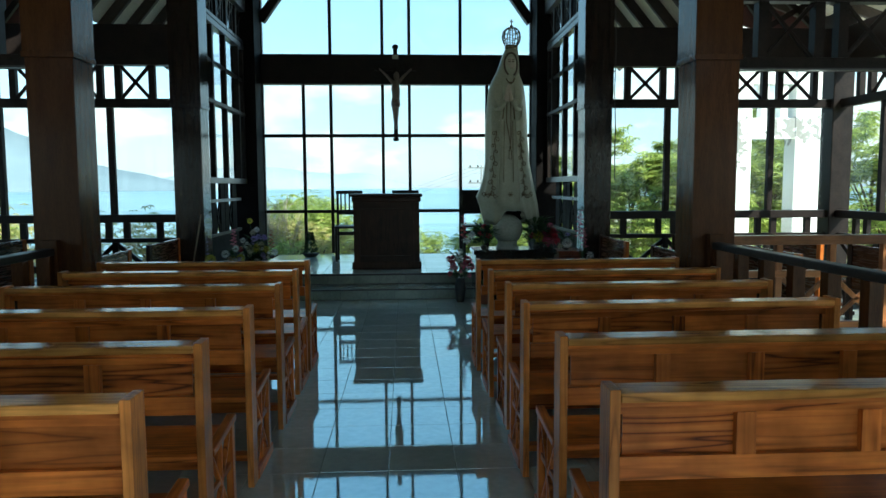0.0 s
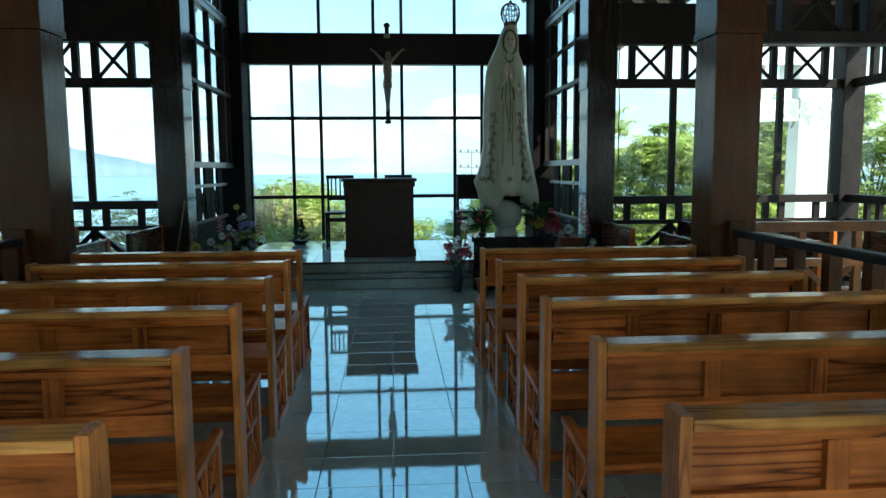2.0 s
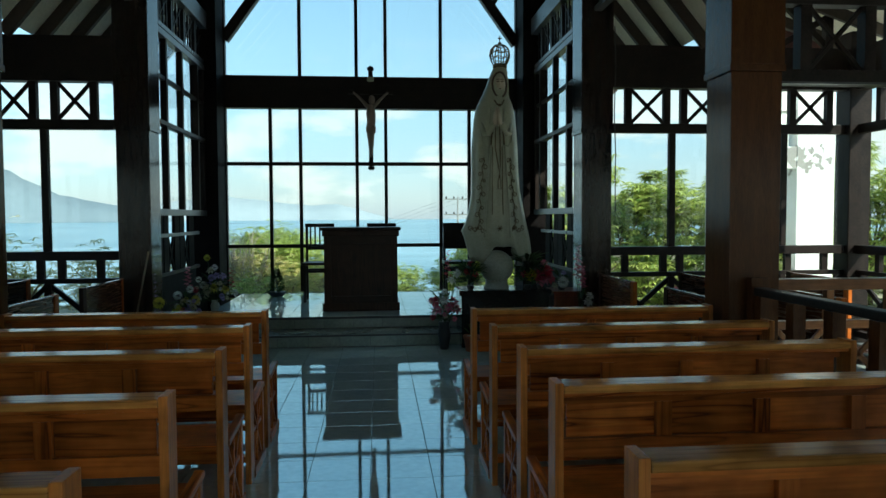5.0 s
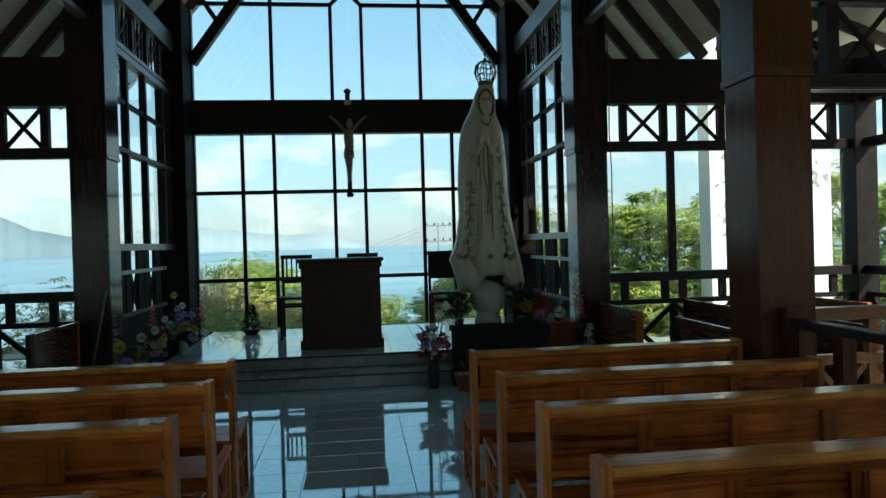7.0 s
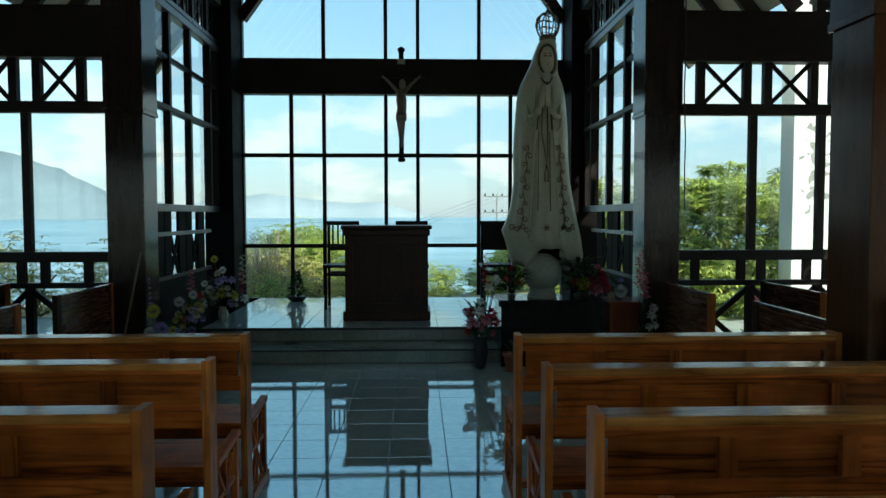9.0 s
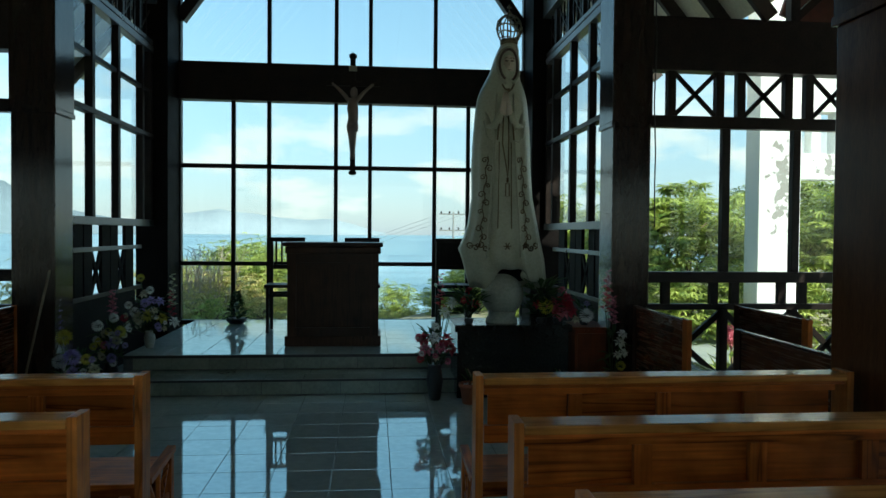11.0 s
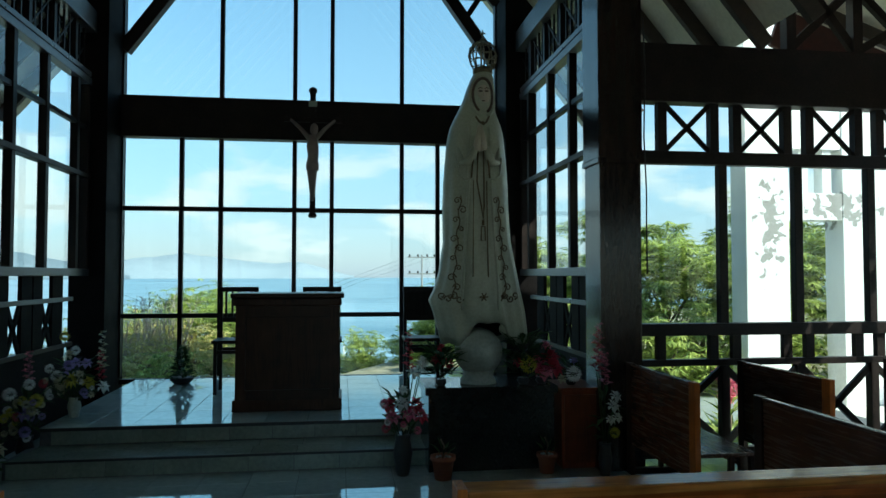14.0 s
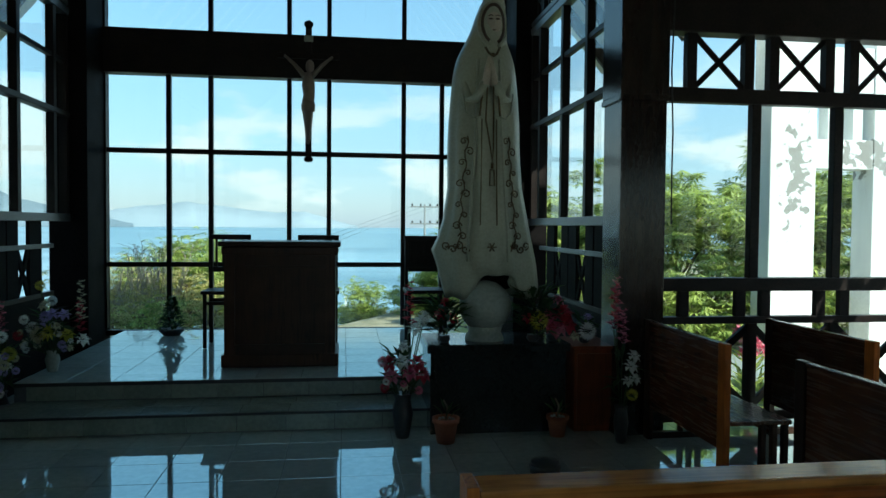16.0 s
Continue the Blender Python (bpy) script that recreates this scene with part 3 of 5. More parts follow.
# ---- altar ----
def altar():
    th = thing("altar", "dark mahogany box altar with a recessed front panel", "altar", (0.21, 13.3, 0.334))
    w, d, h = 0.53, 0.30, 1.22
    part("plinth", block(-w - 0.03, w + 0.03, -0.02, 2 * d + 0.02, 0, 0.12, bevel=0.008), MAHOG, th)
    part("body", block(-w, w, 0.0, 2 * d, 0.12, h - 0.09, bevel=0.004), MAHOG, th)
    part("stile", block(-w, -w + 0.10, -0.018, 0.0, 0.12, h - 0.13), MAHOG, th)
    part("stile", block(w - 0.10, w, -0.018, 0.0, 0.12, h - 0.13), MAHOG, th)
    part("front_rail", block(-w + 0.10, w - 0.10, -0.018, 0.0, h - 0.24, h - 0.13), MAHOG, th)
    part("front_rail", block(-w + 0.10, w - 0.10, -0.018, 0.0, 0.12, 0.22), MAHOG, th)
    part("panel_moulding", block(-w + 0.10, w - 0.10, -0.03, -0.016, h - 0.255, h - 0.235, bevel=0.003), MAHOG, th)
    part("cornice", block(-w - 0.025, w + 0.025, -0.035, 2 * d + 0.03, h - 0.13, h - 0.05, bevel=0.012), MAHOG, th)
    part("top", block(-w - 0.05, w + 0.05, -0.06, 2 * d + 0.05, h - 0.05, h, bevel=0.012), MAHOG, th)


platform()
altar()


# ---- pews ----
def build_pew(length, height, name="pew"):
    """Aisle end at local x = 0; the back faces -y and the seat is on the +y side."""
    th = thing(name, "varnished teak pew with panelled back and slatted ends", "pew")
    for x in (0.0, length - 0.036):
        up = part("upright", block(x, x + 0.036, -0.042, 0.078, 0.0, height - 0.012, bevel=0.004), UPRIGHT, th)
        part("skid", block(x - 0.006, x + 0.042, 0.078, 0.52, 0.0, 0.06, bevel=0.006), WOOD_Y, up)
        part("front_leg", block(x, x + 0.036, 0.43, 0.48, 0.06, 0.50, bevel=0.004), WOOD_Z, up)
        part("arm", bar((x + 0.018, 0.078, 0.49), (x + 0.018, 0.50, 0.525), 0.046, 0.035), WOOD_Y, up)
        part("mid_slat", block(x + 0.009, x + 0.027, 0.078, 0.43, 0.285, 0.315, bevel=0.003), WOOD_Y, up)
        for a, b in (((0.10, 0.07), (0.41, 0.47)), ((0.10, 0.47), (0.41, 0.07)), ((0.255, 0.06), (0.255, 0.48))):
            part("end_slat", bar((x + 0.018, a[0], a[1]), (x + 0.018, b[0], b[1]), 0.018, 0.024, (1, 0, 0)), WOOD_Z, up)
    part("ledge", block(0.036, length - 0.036, -0.045, 0.085, height - 0.056, height - 0.022, bevel=0.007), LEDGE, th)
    part("ledge_moulding", block(0.036, length - 0.036, -0.03, 0.07, height - 0.074, height - 0.056, bevel=0.004), WOOD_X, th)
    part("top_rail", block(0.05, length - 0.05, 0.028, 0.06, height - 0.115, height - 0.074), WOOD_X, th)
    part("bottom_rail", block(0.05, length - 0.05, 0.026, 0.066, height - 0.345, height - 0.262, bevel=0.004), WOOD_X, th)
    n = max(1, round(length / 0.45))
    for i in range(n):
        a, b = 0.05 + (length - 0.1) * i / n, 0.05 + (length - 0.1) * (i + 1) / n
        part("panel", block(a + 0.02, b - 0.02, 0.050, 0.060, height - 0.262, height - 0.115), WOOD_X, th)
        for c in ((a,) if i else ()):
            part("stile", block(c - 0.034, c + 0.034, 0.024, 0.062, height - 0.262, height - 0.115, bevel=0.002), WOOD_Z, th)
    part("seat", block(0.05, length - 0.05, 0.07, 0.50, 0.455, 0.485, bevel=0.006), WOOD_X, th)
    part("apron", block(0.05, length - 0.05, 0.40, 0.425, 0.29, 0.455, bevel=0.004), WOOD_X, th)
    for x in (0.05, length - 0.09):
        part("bracket", bar((x + 0.02, 0.36, 0.30), (x + 0.02, 0.42, 0.45), 0.04, 0.06, (0, 1, 0), 0.012), WOOD_Z, th)
    part("foot_rail", block(0.05, length - 0.05, 0.20, 0.27, 0.06, 0.10, bevel=0.004), WOOD_X, th)
    return th


def build_side_pew(length, height):
    th = thing("side_pew", "teak side pew with a solid plank back, turned to the windows", "pew", group="side aisle pews")
    for x in (0.0, length - 0.09):
        part("end_post", block(x, x + 0.09, 0.0, 0.045, 0.0, height, bevel=0.005), WOOD_Z if x else MAHOG, th)
        part("skid", block(x + 0.01, x + 0.07, 0.045, 0.5, 0.0, 0.05, bevel=0.005), MAHOG, th)
        for y in (0.30, 0.38, 0.46):
            part("leg", block(x + 0.02, x + 0.06, y - 0.02, y + 0.02, 0.05, 0.43, bevel=0.006), MAHOG, th)
    part("back_panel", block(0.09, length - 0.09, 0.012, 0.034, 0.26, height - 0.03, bevel=0.003), MAHOG_X, th)
    part("back_cap", block(0.09, length - 0.09, 0.002, 0.05, height - 0.03, height - 0.005, bevel=0.005), MAHOG_X, th)
    part("seat", block(0.0, length, 0.05, 0.48, 0.43, 0.46, bevel=0.006), MAHOG_X, th)
    part("apron", block(0.09, length - 0.09, 0.40, 0.42, 0.34, 0.43), MAHOG_X, th)
    return th


def place_pews():
    right = build_pew(1.85, 1.03)
    tagged(right, group="pews beside the nave aisle")
    right.matrix_world = pose(1.17, 3.97, 0)
    for x, y in ((1.188, 4.80), (1.178, 5.71), (1.198, 6.52), (1.168, 7.28), (1.152, 8.10)):
        copy_thing(right, pose(x, y, 0, 0, 0, random.uniform(-0.4, 0.4)))
    left = build_pew(1.86, 1.03)
    tagged(left, group="pews beside the nave aisle")
    left.matrix_world = pose(-0.345 - 1.86, 3.97, 0)
    for x, y in ((-0.352, 4.78), (-0.342, 5.66), (-0.342, 6.63), (-0.352, 7.46), (-0.358, 8.19)):
        copy_thing(left, pose(x - 1.86, y, 0, 0, 0, random.uniform(-0.4, 0.4)))
    bench = build_side_pew(1.25, 0.97)
    bench.matrix_world = pose(3.27, 11.76, 0, 0, 0, -90)
    for x, y in ((4.33, 11.76), (5.75, 11.7), (3.40, 9.98), (4.50, 9.98), (5.75, 9.9), (5.75, 7.2), (5.75, 5.5), (5.75, 3.8)):
        copy_thing(bench, pose(x, y, 0, 0, 0, -90))
    for x, y in ((-2.62, 10.62), (-3.72, 10.62), (-4.72, 10.62), (-2.62, 8.8), (-3.72, 8.8), (-4.72, 8.8), (-3.7, 6.2), (-4.7, 6.2), (-3.7, 4.4), (-4.7, 4.4)):
        copy_thing(bench, pose(x, y, 0, 0, 0, 90))


place_pews()


# ---- balustrades between nave and aisles ----
def balustrade(s, y0, y1):
    x = sx(s, 2.87)
    th = thing("balustrade", "low balustrade with black handrail on brown posts", "balustrade", (x, 0, 0))
    part("handrail", block(-0.05, 0.05, y0, y1, 1.11, 1.17, bevel=0.012), DARK, th, "glossy black handrail")
    part("lower_rail", block(-0.03, 0.03, y0, y1, 0.62, 0.68, bevel=0.006), DARK, th)
    part("lower_rail", block(-0.03, 0.03, y0, y1, 0.12, 0.18, bevel=0.006), DARK, th)
    n = int((y1 - y0) / 0.42)
    for i in range(n + 1):
        y = y0 + 0.06 + (y1 - y0 - 0.12) * i / n
        part("post", block(-0.045, 0.045, y - 0.045, y + 0.045, 0, 1.11, bevel=0.004), COLUMN, th)
    part("newel", block(-0.07, 0.07, y1 - 0.02, y1 + 0.05, 0, 1.24, bevel=0.006), COLUMN, th)


for s in (-1, 1):
    balustrade(s, 4.45, 7.87)
    balustrade(s, -0.6, 3.95)


def cross_balustrade():
    """The rail across the side aisle, with crossed slats between its posts."""
    th = thing("cross_balustrade", "brown timber rail with crossed slats across the side aisle", "balustrade", (0, 8.02, 0))
    x0, x1 = sx(1, 3.06), sx(1, 6.26)
    part("top_rail", block(x0, x1, -0.06, 0.06, 1.13, 1.215, bevel=0.01), RAIL_X, th)
    part("middle_rail", block(x0, x1, -0.035, 0.035, 0.83, 0.895, bevel=0.006), RAIL_X, th)
    part("bottom_rail", block(x0, x1, -0.035, 0.035, 0.36, 0.42, bevel=0.006), RAIL_X, th)
    xs = [3.90 + 0.5 * k for k in range(6)]
    for x in xs:
        part("post", block(x - 0.03, x + 0.03, -0.03, 0.03, 0.0, 1.13, bevel=0.004), RAIL_Z, th)
    for a, b in zip([x0] + xs, xs + [x1]):
        for z0, z1 in ((0.42, 0.83), (0.83, 0.42)):
            part("cross_slat", bar((a + 0.03, 0, z0), (b - 0.03, 0, z1), 0.025, 0.045), RAIL_Z, th)


RAIL_X, RAIL_Z = (wood("rail_teak_" + "xz"[k // 2], (0.36, 0.145, 0.055), (0.27, 0.098, 0.035), (0.11, 0.036, 0.013), k, 0.3, 0.3) for k in (0, 2))
cross_balustrade()


# ---- statue and crucifix ----
def robe_statue():
    """A robed figure with a veil, joined palms and a globe at its feet, as one plain mesh."""
    bm = bmesh.new()
    # (height, half width, half depth, x shift)
    rows = [(0.36, 0.41, 0.20, 0.085), (0.44, 0.425, 0.215, 0.075), (0.52, 0.43, 0.235, 0.06), (0.65, 0.438, 0.25, 0.035), (0.77, 0.446, 0.262, 0.0), (0.87, 0.41, 0.265, 0.012), (1.03, 0.37, 0.26, 0.02), (1.3, 0.323, 0.25, 0.012),
            (1.61, 0.313, 0.245, -0.003), (1.85, 0.306, 0.24, -0.002), (2.05, 0.292, 0.235, 0.0), (2.22, 0.277, 0.222, 0.0), (2.32, 0.262, 0.21, 0.002), (2.39, 0.244, 0.20, 0.004), (2.45, 0.220, 0.19, 0.006),
            (2.52, 0.188, 0.178, 0.01), (2.6, 0.158, 0.168, 0.02), (2.67, 0.140, 0.162, 0.03), (2.76, 0.127, 0.155, 0.046), (2.85, 0.110, 0.14, 0.065), (2.9, 0.090, 0.115, 0.072), (2.94, 0.055, 0.075, 0.078), (2.955, 0.02, 0.03, 0.08)]

    def front_y(x, z):
        """Depth of the robe's front at a place on it."""
        for (z0, a0, b0, d0), (z1, a1, b1, d1) in zip(rows, rows[1:]):
            if z0 <= z <= z1:
                k = (z - z0) / (z1 - z0)
                u = (x - d0 - k * (d1 - d0)) / (a0 + k * (a1 - a0))
                return -(b0 + k * (b1 - b0)) * math.sqrt(max(0.02, 1 - u * u))
        return -0.2

    seg, rings = 96, []
    for z, a, b, dx in rows:
        ring = []
        for k in range(seg):
            t = 2 * math.pi * k / seg
            front = max(0.0, -math.sin(t))
            amp = 0.032 * max(0.0, min(1.0, (2.3 - z) / 0.6))
            fold = 1 + amp * ((1 - 2 * abs(math.sin(5.5 * t + z * 0.3))) + 0.6 * math.sin(19 * t - z)) * (0.25 + front)
            arch = math.exp(-(math.cos(t) / 0.46) ** 4) * (1 if front else 0)
            zz = z + arch * 0.92 * (0.585 - z) if z < 0.58 else z
            zz += 0.012 * math.sin(9 * t) if z < 0.5 else 0
            ring.append(bm.verts.new((dx + a * fold * math.cos(t), b * fold * math.sin(t), zz)))
        rings.append(ring)
    for r0, r1 in zip(rings, rings[1:]):
        for k in range(seg):
            f = bm.faces.new((r0[k], r0[(k + 1) % seg], r1[(k + 1) % seg], r1[k]))
            f.smooth = True
    inner = [bm.verts.new((v.co.x * 0.9, v.co.y * 0.86, v.co.z + 0.06)) for v in rings[0]]
    for k in range(seg):
        bm.faces.new((rings[0][(k + 1) % seg], rings[0][k], inner[k], inner[(k + 1) % seg]))
    # Underside of the hem is coloured black, painting in the shadow over the globe.
    under = bm.faces.new(inner[::-1])
    under.material_index = 5
    bm.faces.new(rings[-1])

    def ball(c, r, slot, q=(1, 1, 1), seg=16):
        made = bmesh.ops.create_uvsphere(bm, u_segments=seg, v_segments=seg // 2, radius=1.0)
        vs = made["verts"]
        for v in vs:
            v.co = Vector((c[0] + v.co.x * r * q[0], c[1] + v.co.y * r * q[1], c[2] + v.co.z * r * q[2]))
        for f in {f for v in vs for f in v.link_faces}:
            f.smooth, f.material_index = True, slot

    def rope(pts, r, slot, seg=6):
        old = set(bm.faces)
        tube(bm, pts, r, seg)
        for f in set(bm.faces) - old:
            f.material_index = slot

    def on(x, z, out=0.004):
        return (x, front_y(x, z) - out, z)

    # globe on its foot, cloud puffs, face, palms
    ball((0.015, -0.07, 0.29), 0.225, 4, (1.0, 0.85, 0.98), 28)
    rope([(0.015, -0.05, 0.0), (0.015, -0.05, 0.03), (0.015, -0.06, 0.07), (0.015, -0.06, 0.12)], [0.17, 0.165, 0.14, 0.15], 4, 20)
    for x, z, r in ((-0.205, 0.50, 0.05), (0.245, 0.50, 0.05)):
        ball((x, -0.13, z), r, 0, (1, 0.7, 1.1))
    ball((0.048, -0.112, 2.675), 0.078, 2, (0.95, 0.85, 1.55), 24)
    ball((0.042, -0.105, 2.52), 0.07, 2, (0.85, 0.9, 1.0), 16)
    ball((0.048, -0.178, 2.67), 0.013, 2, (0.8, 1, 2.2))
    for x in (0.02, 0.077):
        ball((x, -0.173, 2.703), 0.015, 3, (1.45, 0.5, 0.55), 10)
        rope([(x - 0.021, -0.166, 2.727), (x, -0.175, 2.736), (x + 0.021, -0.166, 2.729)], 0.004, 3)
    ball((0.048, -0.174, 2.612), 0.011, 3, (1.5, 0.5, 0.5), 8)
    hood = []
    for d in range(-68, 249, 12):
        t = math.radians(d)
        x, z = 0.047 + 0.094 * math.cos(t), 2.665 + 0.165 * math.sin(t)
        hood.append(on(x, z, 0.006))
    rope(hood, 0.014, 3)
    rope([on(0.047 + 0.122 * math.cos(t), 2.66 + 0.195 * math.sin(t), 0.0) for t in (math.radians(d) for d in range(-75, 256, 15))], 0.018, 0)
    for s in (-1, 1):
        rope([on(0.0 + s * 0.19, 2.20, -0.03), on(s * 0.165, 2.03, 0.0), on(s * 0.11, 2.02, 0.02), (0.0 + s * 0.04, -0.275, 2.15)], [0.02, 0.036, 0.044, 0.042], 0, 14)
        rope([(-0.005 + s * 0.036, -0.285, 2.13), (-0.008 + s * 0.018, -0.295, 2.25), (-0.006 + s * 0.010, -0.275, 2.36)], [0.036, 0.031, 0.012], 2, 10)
        # hanging sleeve, mantle edge and its gilt borders
        sleeve = [on(s * 0.045, 2.16, 0.05), on(s * 0.075, 2.0, 0.035), on(s * 0.085, 1.88, 0.03), on(s * 0.14, 1.865, 0.03), on(s * 0.19, 1.92, 0.025), on(s * 0.215, 2.08, 0.01)]
        rope(sleeve, 0.011, 0)
        rope([(x, y - 0.006, z) for x, y, z in sleeve[:3]], 0.009, 1)
        rope([on(s * 0.09, 2.36), on(s * 0.105, 1.8, 0.008), on(s * 0.135, 1.3, 0.008), on(s * 0.165, 0.86, 0.008), on(s * 0.17, 0.68, 0.008)], 0.014, 0)
        rope([on(s * 0.062, 1.86, 0.006), on(s * 0.065, 1.4, 0.006), on(s * 0.07, 0.98, 0.006)], 0.006, 1)

        def edge(z):
            return s * (0.175 + 0.075 * (1.7 - z))

        rope([on(edge(1.72 - i * 0.044) + 0.012 * math.sin(1.45 * i), 1.72 - i * 0.044) for i in range(22)], 0.006, 1, 5)
        for i in range(11):
            z = 1.68 - i * 0.088
            side, r0 = (1 if i % 2 else -1), 0.034 + 0.008 * math.sin(1.7 * i)
            rope([on(edge(z) + side * (0.026 + r * math.cos(t)), z + r * math.sin(t)) for r, t in ((r0 * (1 - k / 12), math.radians(180 - 48 * k)) for k in range(10))], 0.006, 1, 5)
        for i in range(4):
            rope([on(s * (0.19 + 0.05 * i) + r * math.cos(t), 0.78 + 0.03 * (i % 2) + r * math.sin(t)) for r, t in ((0.036 * (1 - k / 11), math.radians(s * 50 * k + 90 * i)) for k in range(9))], 0.007, 1, 5)
    rope([on(0.10, 2.47), on(0.07, 2.41), on(0.04, 2.385), on(0.0, 2.41), on(-0.03, 2.46)], 0.010, 1)
    ball(on(0.035, 2.40), 0.018, 1, (1, 0.7, 1), 10)
    rope([(0.02, -0.30, 2.16), on(0.035, 1.9, 0.01), on(0.035, 1.62, 0.01), on(0.025, 1.50, 0.01), on(0.01, 1.62, 0.01), on(-0.03, 1.85, 0.01), (-0.03, -0.30, 2.14)], 0.007, 1)
    rope([on(0.025, 1.50, 0.01), on(0.025, 1.45, 0.01)], 0.012, 1)
    rope([on(0.008, 1.44, 0.008), on(0.042, 1.44, 0.008), on(0.045, 1.31, 0.008), on(0.006, 1.31, 0.008), on(0.008, 1.44, 0.008)], 0.006, 1)
    for a in range(3):
        t = math.radians(60 * a)
        rope([on(0.03 - 0.04 * math.cos(t), 0.80 - 0.04 * math.sin(t)), on(0.03 + 0.04 * math.cos(t), 0.80 + 0.04 * math.sin(t))], 0.006, 1, 5)
    ob = tagged(new("robed_statue", mesh_of("robed_statue", bm, CREAM, GOLD, SKIN, FACE_INK, GLOBE, MATT)), "tall cream-painted robed statue with gilt scrolls on a globe", "statue")
    ob.location = (2.008, 12.28, 0.746)
    return ob


robe_statue()


def crown():
    th = thing("crown", "openwork metal crown topped by a small cross", "crown", (2.078, 12.26, 3.645))
    part("rim", lathe(bmesh.new(), [(0.085, 0.0), (0.095, 0.01), (0.095, 0.05), (0.085, 0.06)], 24), METAL, th)
    for k in range(10):
        t = 2 * math.pi * k / 10
        prof = [(0.09, 0.05), (0.115, 0.1), (0.135, 0.17), (0.12, 0.25), (0.07, 0.30), (0.01, 0.315)]
        part("rib", tube(bmesh.new(), [(r * math.cos(t), r * math.sin(t), z) for r, z in prof], 0.008, 6), METAL, th)
    for z, r in ((0.12, 0.125), (0.19, 0.135), (0.255, 0.115)):
        part("hoop", tube(bmesh.new(), [(r * math.cos(a), r * math.sin(a), z + 0.012 * math.sin(5 * a)) for a in (2 * math.pi * k / 30 for k in range(31))], 0.006, 5), METAL, th)
    part("orb", lathe(bmesh.new(), [(0.006, 0.305), (0.024, 0.315), (0.026, 0.335), (0.008, 0.352)], 12), METAL, th)
    part("cross_upright", block(-0.006, 0.006, -0.005, 0.005, 0.35, 0.43), METAL, th)
    part("cross_arm", block(-0.025, 0.025, -0.005, 0.005, 0.39, 0.403), METAL, th)


crown()


def crucifix():
    th = thing("crucifix", "wooden crucifix with a pale carved figure, hung on the beam", "crucifix", (0.35, 15.82, 0))
    part("upright", block(-0.04, 0.04, 0.0, 0.045, 2.58, 4.32, bevel=0.006), DARK, th)
    part("foot", lathe(bmesh.new(), [(0.04, 2.55), (0.06, 2.57), (0.06, 2.60), (0.04, 2.62)], 14, (0, 0.02, 0)), DARK, th)
    part("crossbar", block(-0.40, 0.40, 0.0, 0.045, 3.90, 3.97, bevel=0.006), DARK, th)
    part("title_plate", block(-0.06, 0.06, -0.008, 0.0, 4.12, 4.20), CREAM, th, "small pale title plate")
    part("finial", lathe(bmesh.new(), [(0.03, 4.30), (0.06, 4.33), (0.06, 4.37), (0.02, 4.40)], 14, (0, 0.02, 0)), DARK, th)
    bm = bmesh.new()
    tube(bm, [(0.0, -0.05, 3.70), (0, -0.07, 3.55), (0.01, -0.07, 3.40), (-0.01, -0.07, 3.28), (0.0, -0.09, 3.05), (0.0, -0.06, 2.84), (0, -0.09, 2.78)], [0.05, 0.085, 0.075, 0.08, 0.055, 0.032, 0.02], 12)
    for s in (-1, 1):
        tube(bm, [(s * 0.05, -0.05, 3.66), (s * 0.17, -0.04, 3.80), (s * 0.31, -0.015, 3.93)], [0.035, 0.026, 0.016], 8)
    lathe(bm, [(0.005, 3.70), (0.05, 3.73), (0.056, 3.79), (0.045, 3.84), (0.01, 3.87)], 12, (0.02, -0.07, 0))
    lathe(bm, [(0.085, 3.2), (0.09, 3.28), (0.08, 3.33)], 12, (0, -0.07, 0))
    part("figure", bm, FIGURE, th, "pale carved figure")


crucifix()


# ---- plinth, cabinet ----
def plinth():
    th = thing("statue_plinth", "black polished granite plinth", "plinth", (1.53, 11.99, 0))
    part("base", block(0, 1.15, 0.0, 0.62, 0, 0.675, bevel=0.006), GRANITE, th)
    part("slab", block(-0.03, 1.18, -0.03, 0.65, 0.675, 0.745, bevel=0.01), GRANITE, th)


plinth()


RED_WOOD = wood("red_brown_veneer", (0.26, 0.065, 0.022), (0.20, 0.048, 0.016), (0.10, 0.022, 0.008), 2, 0.3, 0.4)


def cabinet():
    th = thing("cabinet", "low red-brown wooden cabinet beside the plinth", "cabinet", (2.74, 11.95, 0))
    part("body", block(0, 0.34, 0, 0.5, 0.0, 0.70, bevel=0.006), RED_WOOD, th)
    part("door", block(0.02, 0.32, -0.016, 0.0, 0.05, 0.66, bevel=0.004), RED_WOOD, th)
    part("top", block(-0.02, 0.36, -0.03, 0.52, 0.70, 0.725, bevel=0.006), RED_WOOD, th)


cabinet()


